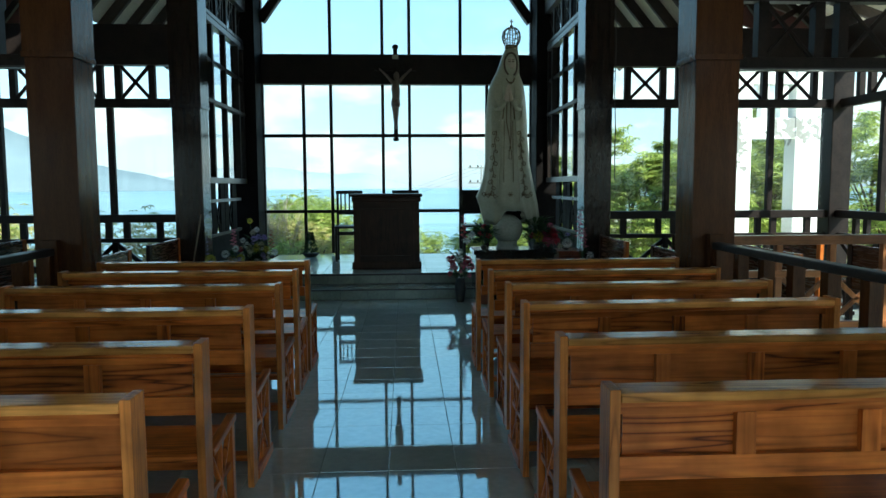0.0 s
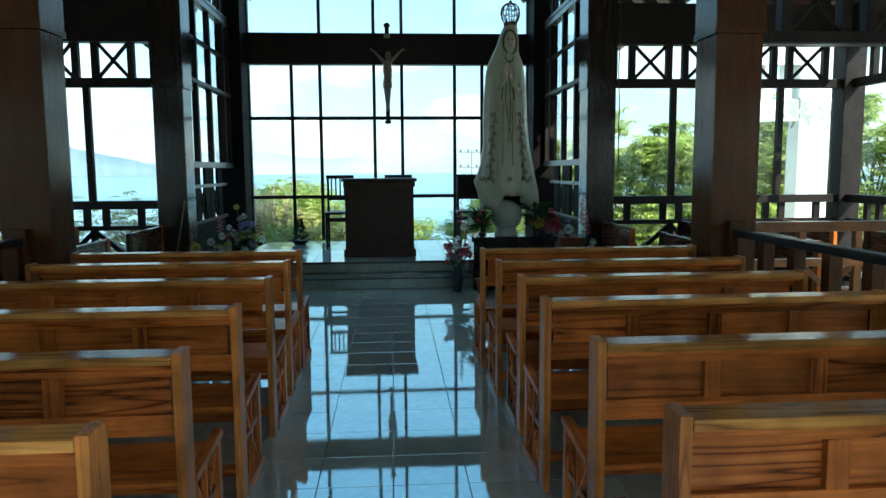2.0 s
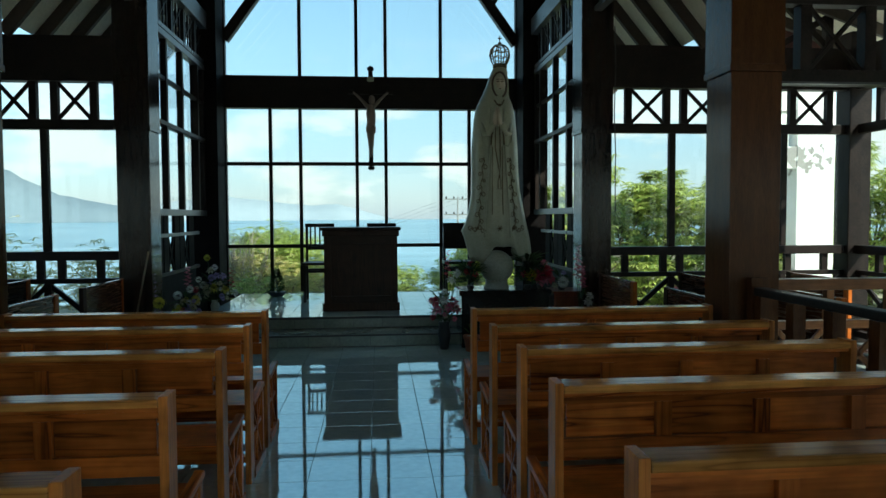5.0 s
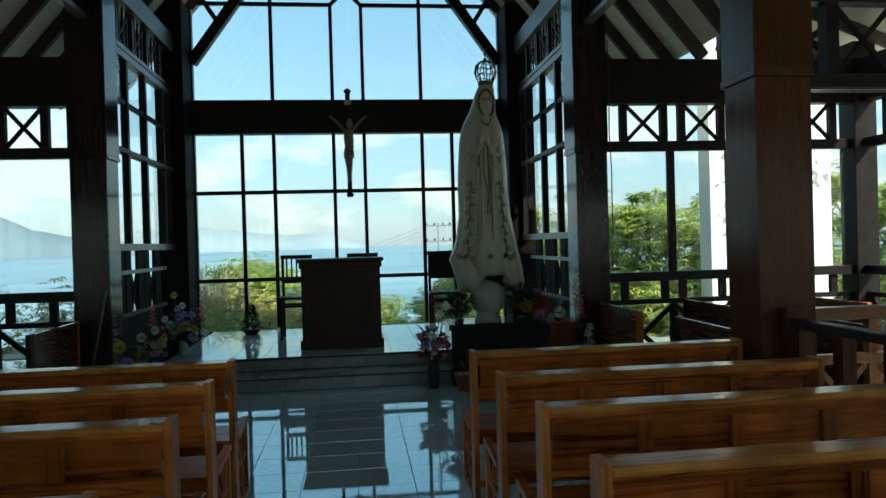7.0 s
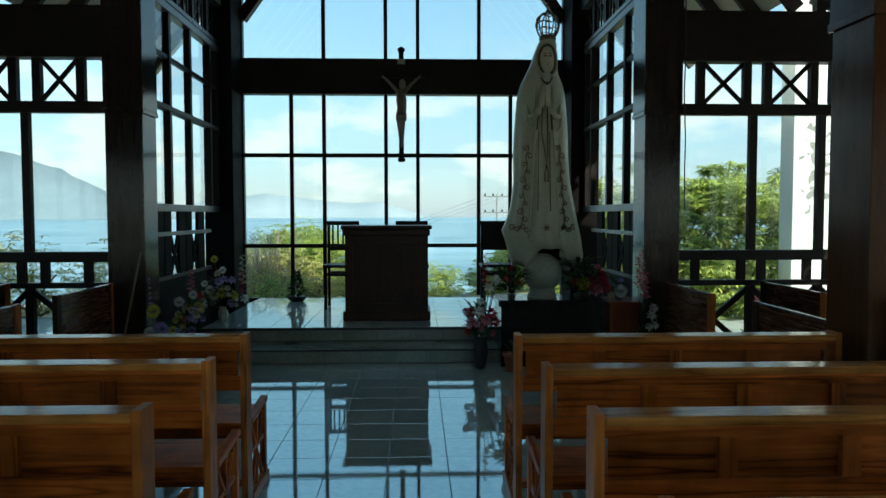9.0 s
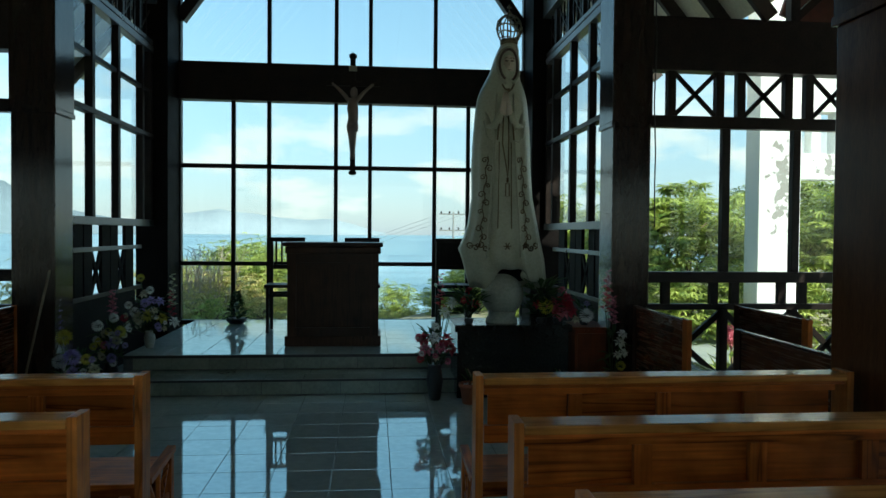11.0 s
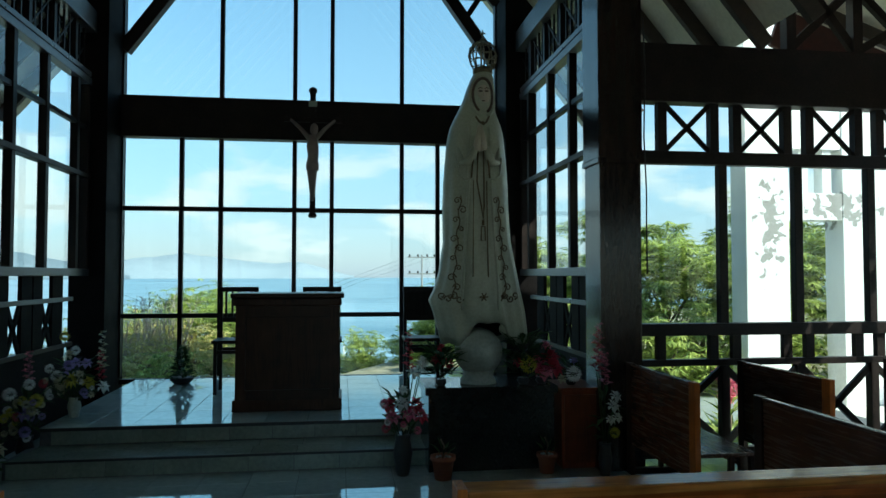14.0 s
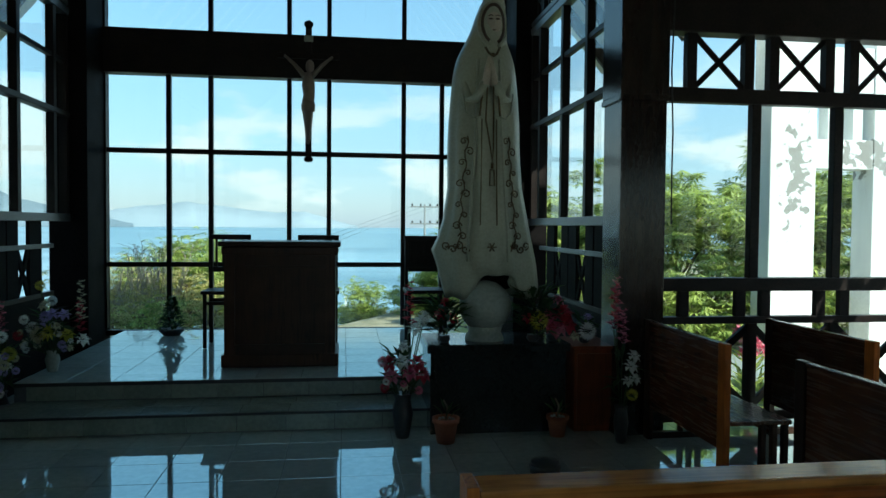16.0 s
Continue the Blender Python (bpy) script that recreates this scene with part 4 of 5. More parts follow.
# ---- chairs behind the altar ----
def build_chair():
    th = thing("chair", "dark wooden chair with a slatted back", "chair")
    w = 0.21
    for x in (-w, w):
        part("back_leg", block(x - 0.02, x + 0.02, 0.40, 0.44, 0, 1.205, bevel=0.004), DARK, th)
        part("front_leg", block(x - 0.02, x + 0.02, 0.0, 0.04, 0, 0.60, bevel=0.004), DARK, th)
    part("seat", block(-w - 0.04, w + 0.04, -0.03, 0.45, 0.60, 0.64, bevel=0.008), DARK, th)
    for z in (1.235, 0.86):
        part("back_rail", block(-w + (0.02 if z < 1 else -0.03), w - (0.02 if z < 1 else -0.03), 0.405, 0.435, z - 0.03, z + 0.03, bevel=0.004), DARK, th)
    for k in range(5):
        x = -0.15 + 0.075 * k
        part("back_slat", block(x - 0.012, x + 0.012, 0.41, 0.43, 0.89, 1.205), DARK, th)
    for y in (0.02, 0.42):
        part("stretcher", block(-w + 0.02, w - 0.02, y - 0.012, y + 0.012, 0.48, 0.52), DARK, th)
    return th


chair = build_chair()
tagged(chair, group="sanctuary chairs")
chair.matrix_world = pose(-0.5, 14.4, 0.334)
copy_thing(chair, pose(0.52, 14.4, 0.334))
last = copy_thing(chair, pose(1.78, 14.4, 0.334))
part("back_panel", block(-0.19, 0.19, 0.412, 0.428, 0.89, 1.205), DARK, last)
tagged(last, "dark wooden chair with a solid panel back", "chair")

# ---- potted and vased flowers ----
def leaf_mat(name, a, b, rough=0.5):
    m, n, l, p = material(name)
    geo = n.new("ShaderNodeNewGeometry")
    mix = n.new("ShaderNodeMix")
    mix.data_type = "RGBA"
    co, patch = n.new("ShaderNodeTexCoord"), n.new("ShaderNodeTexNoise")
    patch.inputs["Scale"].default_value, patch.inputs["Detail"].default_value = 4.5, 3.0
    l.new(co.outputs["Object"], patch.inputs["Vector"])
    spread = n.new("ShaderNodeMapRange")
    spread.inputs["From Min"].default_value, spread.inputs["From Max"].default_value = 0.36, 0.64
    spread.inputs["To Min"].default_value, spread.inputs["To Max"].default_value = -0.15, 0.65
    l.new(patch.outputs["Fac"], spread.inputs["Value"])
    share = n.new("ShaderNodeMath")
    share.operation, share.inputs[1].default_value, share.use_clamp = "MULTIPLY_ADD", 0.5, True
    l.new(geo.outputs["Random Per Island"], share.inputs[0])
    l.new(spread.outputs[0], share.inputs[2])
    l.new(share.outputs[0], mix.inputs["Factor"])
    mix.inputs["A"].default_value, mix.inputs["B"].default_value = (*a, 1), (*b, 1)
    l.new(mix.outputs["Result"], p.inputs["Base Color"])
    p.inputs["Roughness"].default_value = rough
    tl, ad = n.new("ShaderNodeBsdfTranslucent"), n.new("ShaderNodeMixShader")
    l.new(mix.outputs["Result"], tl.inputs[0])
    ad.inputs[0].default_value = 0.45
    l.new(p.outputs[0], ad.inputs[1])
    l.new(tl.outputs[0], ad.inputs[2])
    l.new(ad.outputs[0], n["Material Output"].inputs["Surface"])
    return m


LEAF = leaf_mat("dark_leaf", (0.02, 0.05, 0.015), (0.06, 0.11, 0.03))
TREE = leaf_mat("tree_leaf", (0.09, 0.16, 0.03), (0.66, 0.72, 0.20))
BUSH = leaf_mat("dry_bush_leaf", (0.24, 0.27, 0.06), (0.80, 0.66, 0.30))
TWIG = leaf_mat("bare_twig", (0.42, 0.36, 0.30), (0.62, 0.55, 0.48), 0.8)
BARK = paint("bark", (0.12, 0.09, 0.06), (0.22, 0.17, 0.12), 0.9, 8, 0.4)
PETALS = {k: leaf_mat(k + "_petal", *v) for k, v in {
    "white": ((0.82, 0.82, 0.80), (0.90, 0.90, 0.87)), "yellow": ((0.55, 0.50, 0.06), (0.75, 0.70, 0.15)), "violet": ((0.38, 0.30, 0.66), (0.60, 0.50, 0.84)),
    "pink": ((0.62, 0.10, 0.20), (0.80, 0.30, 0.38)), "red": ((0.35, 0.01, 0.03), (0.55, 0.05, 0.08)), "cream": ((0.60, 0.55, 0.36), (0.72, 0.70, 0.50))}.items()}


def petal(bm, c, d, w, ln, cup=0.3):
    """One pointed petal or leaf from c along d."""
    d = Vector(d).normalized()
    s = d.cross(Vector((0, 0, 1)))
    s = s.normalized() if s.length > 1e-3 else Vector((1, 0, 0))
    u = s.cross(d)
    c = Vector(c)
    v = [bm.verts.new(q) for q in (c, c + d * ln * 0.5 + s * w / 2 + u * cup * w, c + d * ln - u * cup * w * 0.6, c + d * ln * 0.5 - s * w / 2 + u * cup * w, c + d * ln * 0.55)]
    for f in ((0, 1, 4), (1, 2, 4), (2, 3, 4), (3, 0, 4)):
        bm.faces.new([v[i] for i in f])


def bloom(c, r, aim, kind):
    """A flower head: 'mum' is a dense ball, 'daisy' a flat ring, 'open' a cup of broad petals."""
    bm = bmesh.new()
    aim = Vector(aim).normalized()
    if kind == "mum":
        n = 80
        for i in range(n):
            z = 1 - 1.7 * i / n
            t = i * 2.399963
            q = math.sqrt(max(0, 1 - z * z))
            d = Vector((q * math.cos(t), q * math.sin(t), z))
            d = aim.to_track_quat("Z", "Y") @ d
            petal(bm, Vector(c) + d * r * 0.45, d + aim * 0.2, r * 0.38, r * 0.62)
    else:
        n = 13 if kind == "daisy" else 7
        for ring, k in ((0, 1.0), (1, 0.7)):
            for i in range(n):
                t = 2 * math.pi * (i + 0.5 * ring) / n
                d = aim.to_track_quat("Z", "Y") @ Vector((math.cos(t), math.sin(t), 0.15 + 0.6 * ring))
                petal(bm, Vector(c) + d * r * 0.12, d, r * (0.34 if kind == "daisy" else 0.75), r * k)
    return bm


def vase_of_flowers(at, label, heads, vase_h, vase_r, vase_mat, leaves=26, spread=0.16, height=0.45, extra=0):
    th = thing("flower_vase", label, "flowers", at)
    rnd = random.Random(int(at[0] * 100 + at[1] * 10))
    prof = [(vase_r * 0.62, 0), (vase_r * 0.72, vase_h * 0.1), (vase_r, vase_h * 0.55), (vase_r * 0.75, vase_h * 0.88), (vase_r * 0.9, vase_h)]
    part("vase", lathe(bmesh.new(), prof, 18), vase_mat, th)
    bm = bmesh.new()
    for i in range(leaves):
        t, z = rnd.uniform(0, 6.28), vase_h + rnd.uniform(0.02, height * 0.75)
        r = spread * rnd.uniform(0.2, 0.85)
        petal(bm, (r * 0.5 * math.cos(t), r * 0.5 * math.sin(t), z), (math.cos(t), math.sin(t), rnd.uniform(-0.3, 1.1)), rnd.uniform(0.03, 0.055), rnd.uniform(0.1, 0.2))
    part("foliage", bm, LEAF, th)
    cols = sorted({hd[4] for hd in heads}) + ["white", "white", "cream"]
    more = [(spread * 0.8 * rnd.uniform(-1, 1), -spread * rnd.uniform(0.1, 0.7), vase_h + height * rnd.uniform(0.0, 0.75), rnd.uniform(0.03, 0.05), rnd.choice(cols), rnd.choice(("mum", "mum", "open"))) for _ in range(extra)]
    for x, y, z, r, col, kind in heads + more:
        if kind == "spike":
            bm = bmesh.new()
            for i in range(14):
                t = i * 2.4
                d = (math.cos(t), math.sin(t) - 0.3, 0.5)
                petal(bm, (x + 0.01 * math.cos(t), y, z + i * r / 14), d, 0.05, 0.07 - 0.003 * i)
                petal(bm, (x, y + 0.01 * math.sin(t), z + i * r / 14), (math.sin(t), -0.6, 0.2), 0.05, 0.06 - 0.003 * i)
            head = part("flower_spike", bm, PETALS[col], th, col + " flower spike")
        else:
            head = part("bloom", bloom((x, y, z), r * 0.98, (x * 1.5, y * 1.5 - 0.35, 0.35), kind), PETALS[col], th, col + " bloom")
        part("stem", tube(bmesh.new(), [(x * 0.15, y * 0.15, vase_h * 0.8), (x * 0.6, y * 0.6, (z + vase_h) / 2), (x, y, z)], 0.005, 5), LEAF, head)
    return th


WHITE_POT = paint("white_ceramic", (0.55, 0.56, 0.56), (0.68, 0.69, 0.69), 0.2, 6, 0.02)
vase_of_flowers((-1.86, 13.25, 0.334), "arrangement of violet, yellow and white artificial flowers in a grey vase",
                [(-0.14, -0.08, 0.42, 0.06, "white", "mum"), (0.05, -0.12, 0.55, 0.06, "violet", "open"), (0.14, -0.10, 0.54, 0.06, "violet", "open"), (0.02, -0.14, 0.38, 0.085, "yellow", "daisy"), (-0.08, -0.12, 0.36, 0.075, "cream", "mum"),
                 (0.16, -0.08, 0.35, 0.07, "yellow", "open"), (-0.04, -0.06, 0.62, 0.06, "cream", "open"), (-0.10, 0.0, 0.80, 0.05, "yellow", "mum"), (0.28, -0.04, 0.30, 0.07, "white", "open"), (-0.24, 0.0, 0.26, 0.06, "cream", "open"),
                 (0.24, 0.05, 0.48, 0.38, "cream", "spike"), (0.22, 0.08, 0.36, 0.3, "red", "spike"), (0.0, 0.0, 0.66, 0.05, "white", "mum"), (-0.03, -0.08, 0.52, 0.055, "violet", "mum")], 0.2, 0.065, GLOBE, 60, 0.28, 0.42, 16)
vase_of_flowers((-2.12, 12.78, 0.0), "arrangement of white and yellow artificial flowers in a dark vase",
                [(-0.1, -0.1, 0.66, 0.065, "white", "mum"), (0.05, -0.06, 0.74, 0.055, "white", "mum"), (0.13, -0.1, 0.60, 0.065, "yellow", "mum"), (-0.08, -0.14, 0.50, 0.05, "yellow", "open"), (0.05, -0.14, 0.48, 0.07, "violet", "open"),
                 (-0.15, -0.08, 0.44, 0.045, "yellow", "mum"), (0.06, -0.16, 0.33, 0.055, "violet", "mum"), (0.0, 0.05, 0.76, 0.28, "pink", "spike")], 0.26, 0.08, BLACK, 40, 0.22, 0.45, 20)
vase_of_flowers((-2.12, 11.90, 0.0), "low arrangement of lilac and yellow artificial flowers in a dark vase",
                [(-0.12, -0.1, 0.44, 0.07, "white", "mum"), (0.0, -0.12, 0.48, 0.085, "violet", "mum"), (0.12, -0.1, 0.46, 0.055, "yellow", "mum"), (0.2, -0.12, 0.36, 0.07, "cream", "open"), (0.12, -0.16, 0.24, 0.06, "yellow", "mum"),
                 (-0.1, -0.05, 0.66, 0.08, "yellow", "mum"), (-0.18, 0.0, 0.72, 0.3, "violet", "spike"), (0.03, -0.16, 0.34, 0.07, "violet", "open"), (-0.05, -0.15, 0.25, 0.06, "white", "open")], 0.16, 0.08, BLACK, 44, 0.24, 0.42, 20)
vase_of_flowers((1.30, 11.95, 0.0), "tall dark vase of red, pink and white artificial flowers",
                [(-0.12, -0.1, 0.62, 0.075, "red", "open"), (-0.02, -0.14, 0.64, 0.07, "white", "open"), (0.1, -0.12, 0.62, 0.08, "red", "open"), (-0.1, -0.12, 0.52, 0.075, "pink", "open"), (0.04, -0.16, 0.55, 0.07, "pink", "open"),
                 (0.15, -0.08, 0.52, 0.075, "red", "open"), (0.0, -0.04, 0.74, 0.05, "white", "open"), (0.09, 0.0, 0.88, 0.07, "white", "open"), (0.15, 0.02, 0.95, 0.06, "white", "open"), (0.05, 0.0, 0.92, 0.36, "red", "spike"), (0.18, 0.04, 0.98, 0.06, "white", "daisy")],
                0.36, 0.085, BLACK, 56, 0.22, 0.4, 9)
vase_of_flowers((3.02, 11.62, 0.0), "tall dark vase with pink gladioli and trailing white orchids",
                [(-0.06, -0.02, 0.98, 0.36, "pink", "spike"), (-0.09, -0.05, 0.92, 0.36, "red", "spike"), (-0.01, -0.03, 0.80, 0.28, "pink", "spike"), (0.08, -0.04, 0.70, 0.06, "white", "open"), (0.05, -0.06, 0.62, 0.065, "white", "open"), (0.09, -0.05, 0.52, 0.055, "white", "open"), (0.06, -0.07, 0.40, 0.05, "yellow", "mum"), (0.03, -0.05, 0.5, 0.05, "white", "open")],
                0.30, 0.06, BLACK, 20, 0.12, 0.5)
vase_of_flowers((2.42, 12.10, 0.745), "small bowl of yellow and red artificial flowers on the plinth",
                [(0.02, -0.10, 0.19, 0.085, "yellow", "mum"), (-0.05, -0.03, 0.2, 0.06, "red", "open"), (0.13, -0.08, 0.12, 0.06, "red", "open"), (0.02, 0.0, 0.26, 0.04, "cream", "open")], 0.06, 0.06, BLACK, 150, 0.30, 0.5)
vase_of_flowers((2.60, 12.12, 0.745), "small vase of red and white artificial flowers on the plinth",
                [(-0.06, -0.07, 0.2, 0.10, "pink", "open"), (0.06, -0.07, 0.24, 0.10, "red", "open"), (0.0, -0.10, 0.12, 0.10, "pink", "open"), (0.10, -0.08, 0.14, 0.09, "red", "open"), (0.04, 0.0, 0.34, 0.06, "pink", "open")], 0.06, 0.06, BLACK, 24, 0.16, 0.3)
vase_of_flowers((2.88, 12.12, 0.725), "small vase of white artificial flowers on the cabinet",
                [(0.0, -0.08, 0.11, 0.08, "white", "mum"), (0.02, -0.03, 0.22, 0.045, "violet", "open"), (-0.1, -0.05, 0.06, 0.05, "cream", "open")], 0.05, 0.05, BLACK, 14, 0.12, 0.2)
vase_of_flowers((1.66, 12.10, 0.745), "small vase of dark red artificial flowers beside the statue",
                [(-0.05, -0.05, 0.24, 0.06, "red", "open"), (0.06, -0.04, 0.2, 0.06, "red", "open"), (0.0, -0.03, 0.34, 0.05, "red", "open")], 0.06, 0.05, BLACK, 110, 0.24, 0.34)


def clay_pot(at, h):
    th = thing("plant_pot", "terracotta pot with a small half-dry plant", "plant", at)
    r = h * 0.5
    part("pot", lathe(bmesh.new(), [(r * 0.7, 0), (r * 0.95, h * 0.8), (r * 1.08, h * 0.8), (r * 1.1, h), (r * 0.95, h), (r * 0.9, h * 0.86)], 20), CLAY, th)
    bm = bmesh.new()
    for i in range(7):
        t = i * 2.4
        petal(bm, (0.02 * math.cos(t), 0.02 * math.sin(t), h * 0.95 + 0.01 * i), (math.cos(t), math.sin(t), 0.9), 0.03, 0.13)
    part("plant", bm, LEAF, th)
    part("stem", tube(bmesh.new(), [(0, 0, h * 0.85), (0.01, 0, h + 0.08), (-0.02, 0, h + 0.14)], 0.008, 6), BARK, th)
    bm = bmesh.new()
    for i in range(9):
        t = i * 2.4
        bmesh.ops.create_icosphere(bm, subdivisions=1, radius=0.014, matrix=Matrix.Translation((r * 0.6 * math.cos(t), r * 0.6 * math.sin(t), h * 0.9)))
    part("pebbles", bm, WHITE_POT, th)


clay_pot((1.63, 11.78, 0), 0.2)
clay_pot((2.57, 11.86, 0), 0.17)


def small_plant():
    th = thing("table_plant", "small dark potted plant on the sanctuary floor", "plant", (-1.30, 15.45, 0.334))
    part("pot", lathe(bmesh.new(), [(0.10, 0), (0.15, 0.05), (0.15, 0.08), (0.13, 0.08)], 18), BLACK, th)
    bm = bmesh.new()
    rnd = random.Random(5)
    for i in range(190):
        t, z = rnd.uniform(0, 6.28), rnd.uniform(0.05, 0.46)
        k = 1 - z / 0.5
        petal(bm, (0.09 * k * math.cos(t), 0.09 * k * math.sin(t), z), (math.cos(t), math.sin(t), rnd.uniform(0, 0.9)), 0.045, 0.05 + 0.10 * k)
    part("foliage", bm, LEAF, th)


small_plant()


def bag():
    th = thing("black_bowl", "small black lidded bowl on the floor", "bowl", (2.2, 10.93, 0))
    part("bowl", lathe(bmesh.new(), [(0.07, 0), (0.105, 0.03), (0.11, 0.08), (0.09, 0.095)], 22), BLACK, th)
    part("lid", lathe(bmesh.new(), [(0.1, 0.095), (0.095, 0.11), (0.04, 0.12), (0.02, 0.13)], 22), BLACK, th)


bag()

broom = thing("broom", "thin wooden broom handle leaning against the post", "broom", (-2.46, 11.5, 0))
part("handle", tube(bmesh.new(), [(0, 0, 0.12), (0.1, 0.12, 0.8), (0.17, 0.22, 1.3)], 0.011, 7), BARK, broom)
part("head", lathe(bmesh.new(), [(0.07, 0), (0.05, 0.1), (0.015, 0.16)], 10, (0, 0, 0), 0.5), TWIG, broom)

# a cable down the right-hand post, and two switches
cable = thing("cable", "thin black cable hanging down the post", "cable", (3.47, 11.78, 0))
part("wire", tube(bmesh.new(), [(0.0, 0, 4.1), (0.012, -0.01, 3.6), (0.0, 0, 3.0), (0.02, 0.0, 2.5), (0.012, -0.01, 2.2), (0.02, 0, 1.75)], 0.007, 6), BLACK, cable)

# ---- outside: ground, sea, hills ----
SEA = -14.0
# Pole and wires get a paler grey that stands in for distance haze.
HAZE_POLE = paint("haze_paled_pole", (0.16, 0.17, 0.17), (0.24, 0.25, 0.25), 0.8, 8, 0.2)
GRASS = paint("dry_grass", (0.15, 0.14, 0.07), (0.36, 0.31, 0.20), 0.9, 0.25, 0.3)
# Pale paving, kept bright so that it reflects sunlight into the church.
BOUNCE_PAVE = paint("pale_bounce_paving", (0.58, 0.55, 0.49), (0.72, 0.69, 0.62), 0.85, 0.8, 0.2)
SEA_MAT = paint("sea_water", (0.05, 0.14, 0.20), (0.25, 0.38, 0.44), 0.3, 0.006, 0.05, (0.16, 0.7, 1), spread=0.10)


# Distant backdrop surface: its own colour also glows faintly, as painted haze.
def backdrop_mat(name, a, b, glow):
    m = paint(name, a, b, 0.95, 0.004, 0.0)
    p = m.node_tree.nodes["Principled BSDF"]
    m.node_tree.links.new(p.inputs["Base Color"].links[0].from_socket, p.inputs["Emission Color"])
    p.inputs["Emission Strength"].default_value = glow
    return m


# Air haze is put into the hills' base colours, paler for the far range.
HAZE = backdrop_mat("haze_tinted_hills", (0.135, 0.18, 0.21), (0.165, 0.215, 0.245), 0.03)
HAZE_FAR = backdrop_mat("far_haze_tinted_hills", (0.25, 0.30, 0.33), (0.29, 0.34, 0.37), 0.05)


def ground_z(x, y):
    d = max(0.0, y - 21 - 4 * max(0.0, min(x - 3, 8))) + 0.5 * max(0.0, -x - 9)
    return -0.35 - 0.18 * d


def ground():
    bm = bmesh.new()
    xs = [-4500, -1500, -500, -200, -100, -60, -40, -25, -12, -9, 0, 7, 12, 25, 40, 60, 120, 400, 1500, 4500]
    ys = [-4500, -1000, -100, -30, -8, 0, 8, 16.5, 20, 22, 25, 32, 40, 55, 80, 120, 200, 600, 1500, 4500]
    grid = [[bm.verts.new((x, y, max(-17, ground_z(x, y)))) for x in xs] for y in ys]
    for r0, r1 in zip(grid, grid[1:]):
        for i in range(len(xs) - 1):
            bm.faces.new((r0[i], r0[i + 1], r1[i + 1], r1[i])).smooth = True
    return bm


solid("ground", ground(), GRASS, "dry grassy hillside falling to the sea", "ground", kind="structure")
solid("sea", block(-4800, 4800, 70, 4900, SEA - 0.5, SEA), SEA_MAT, "calm blue bay under haze", "water", kind="structure")
# Unseen forecourt, added as a reflector to brighten the pews from behind.
solid("pavement", block(-14, 16, -30, REAR_Y - 0.2, -0.36, -0.1), BOUNCE_PAVE, "unseen pale forecourt added to bounce sunlight indoors", "pavement", kind="structure")


# Sandy ground near the tower, extended as reflectors for the aisle ceilings.
for a, b in ((-9.6, CX - 6.75), (CX + 6.75, 13.0)):
    solid("pavement_side", block(a, b, REAR_Y - 0.2, 16.4, -0.36, -0.12), BOUNCE_PAVE, "pale sandy strip beside the church, extended to bounce light", "pavement", kind="structure")


def ridge(name, R, a0, a1, steps, height, mat, label):
    """A range of hills on the horizon: bearings in degrees from straight ahead, height() gives degrees above the sea line."""
    bm = bmesh.new()
    rows = []
    for i in range(steps + 1):
        a = a0 + (a1 - a0) * i / steps
        s, c = math.sin(radians(a)), math.cos(radians(a))
        h = R * math.tan(radians(max(0.0, height(a)))) * (1 + 0.07 * noise.noise((a * 0.9, 3, 1)) + 0.03 * noise.noise((a * 3.1, 7, 2)))
        rows.append([bm.verts.new((CX + s * q, c * q, z)) for q, z in ((R - 300, SEA + 0.2), (R - 120, SEA + 0.45 * (h - SEA)), (R, max(SEA + 0.5, h + 1.7)), (R + 200, SEA))])
    for r0, r1 in zip(rows, rows[1:]):
        for k in range(3):
            bm.faces.new((r0[k], r1[k], r1[k + 1], r0[k + 1])).smooth = True
    solid(name, bm, mat, label, "hills", kind="structure")


def lerp(points):
    def f(a):
        for (x0, h0), (x1, h1) in zip(points, points[1:]):
            if x0 <= a <= x1:
                return h0 + (h1 - h0) * (a - x0) / (x1 - x0)
        return 0.0
    return f


ridge("backdrop_mountain", 3400, -60, -15.5, 60, lerp([(-60, 2), (-45, 4.6), (-36, 5.5), (-29, 4.3), (-26, 3.25), (-23, 1.7), (-19, 0.85), (-17, 0.35), (-15.5, -0.1)]), HAZE, "mountain across the bay, blue with painted haze")
ridge("backdrop_hills", 4100, -19, 1, 60, lerp([(-19, 0.5), (-16.3, 1.1), (-12, 1.65), (-9, 1.35), (-7.9, 1.2), (-5.5, 0.95), (-3.1, 1.05), (-1.2, 0.5), (1, -0.1)]), HAZE_FAR, "far hills across the bay, pale with painted haze")


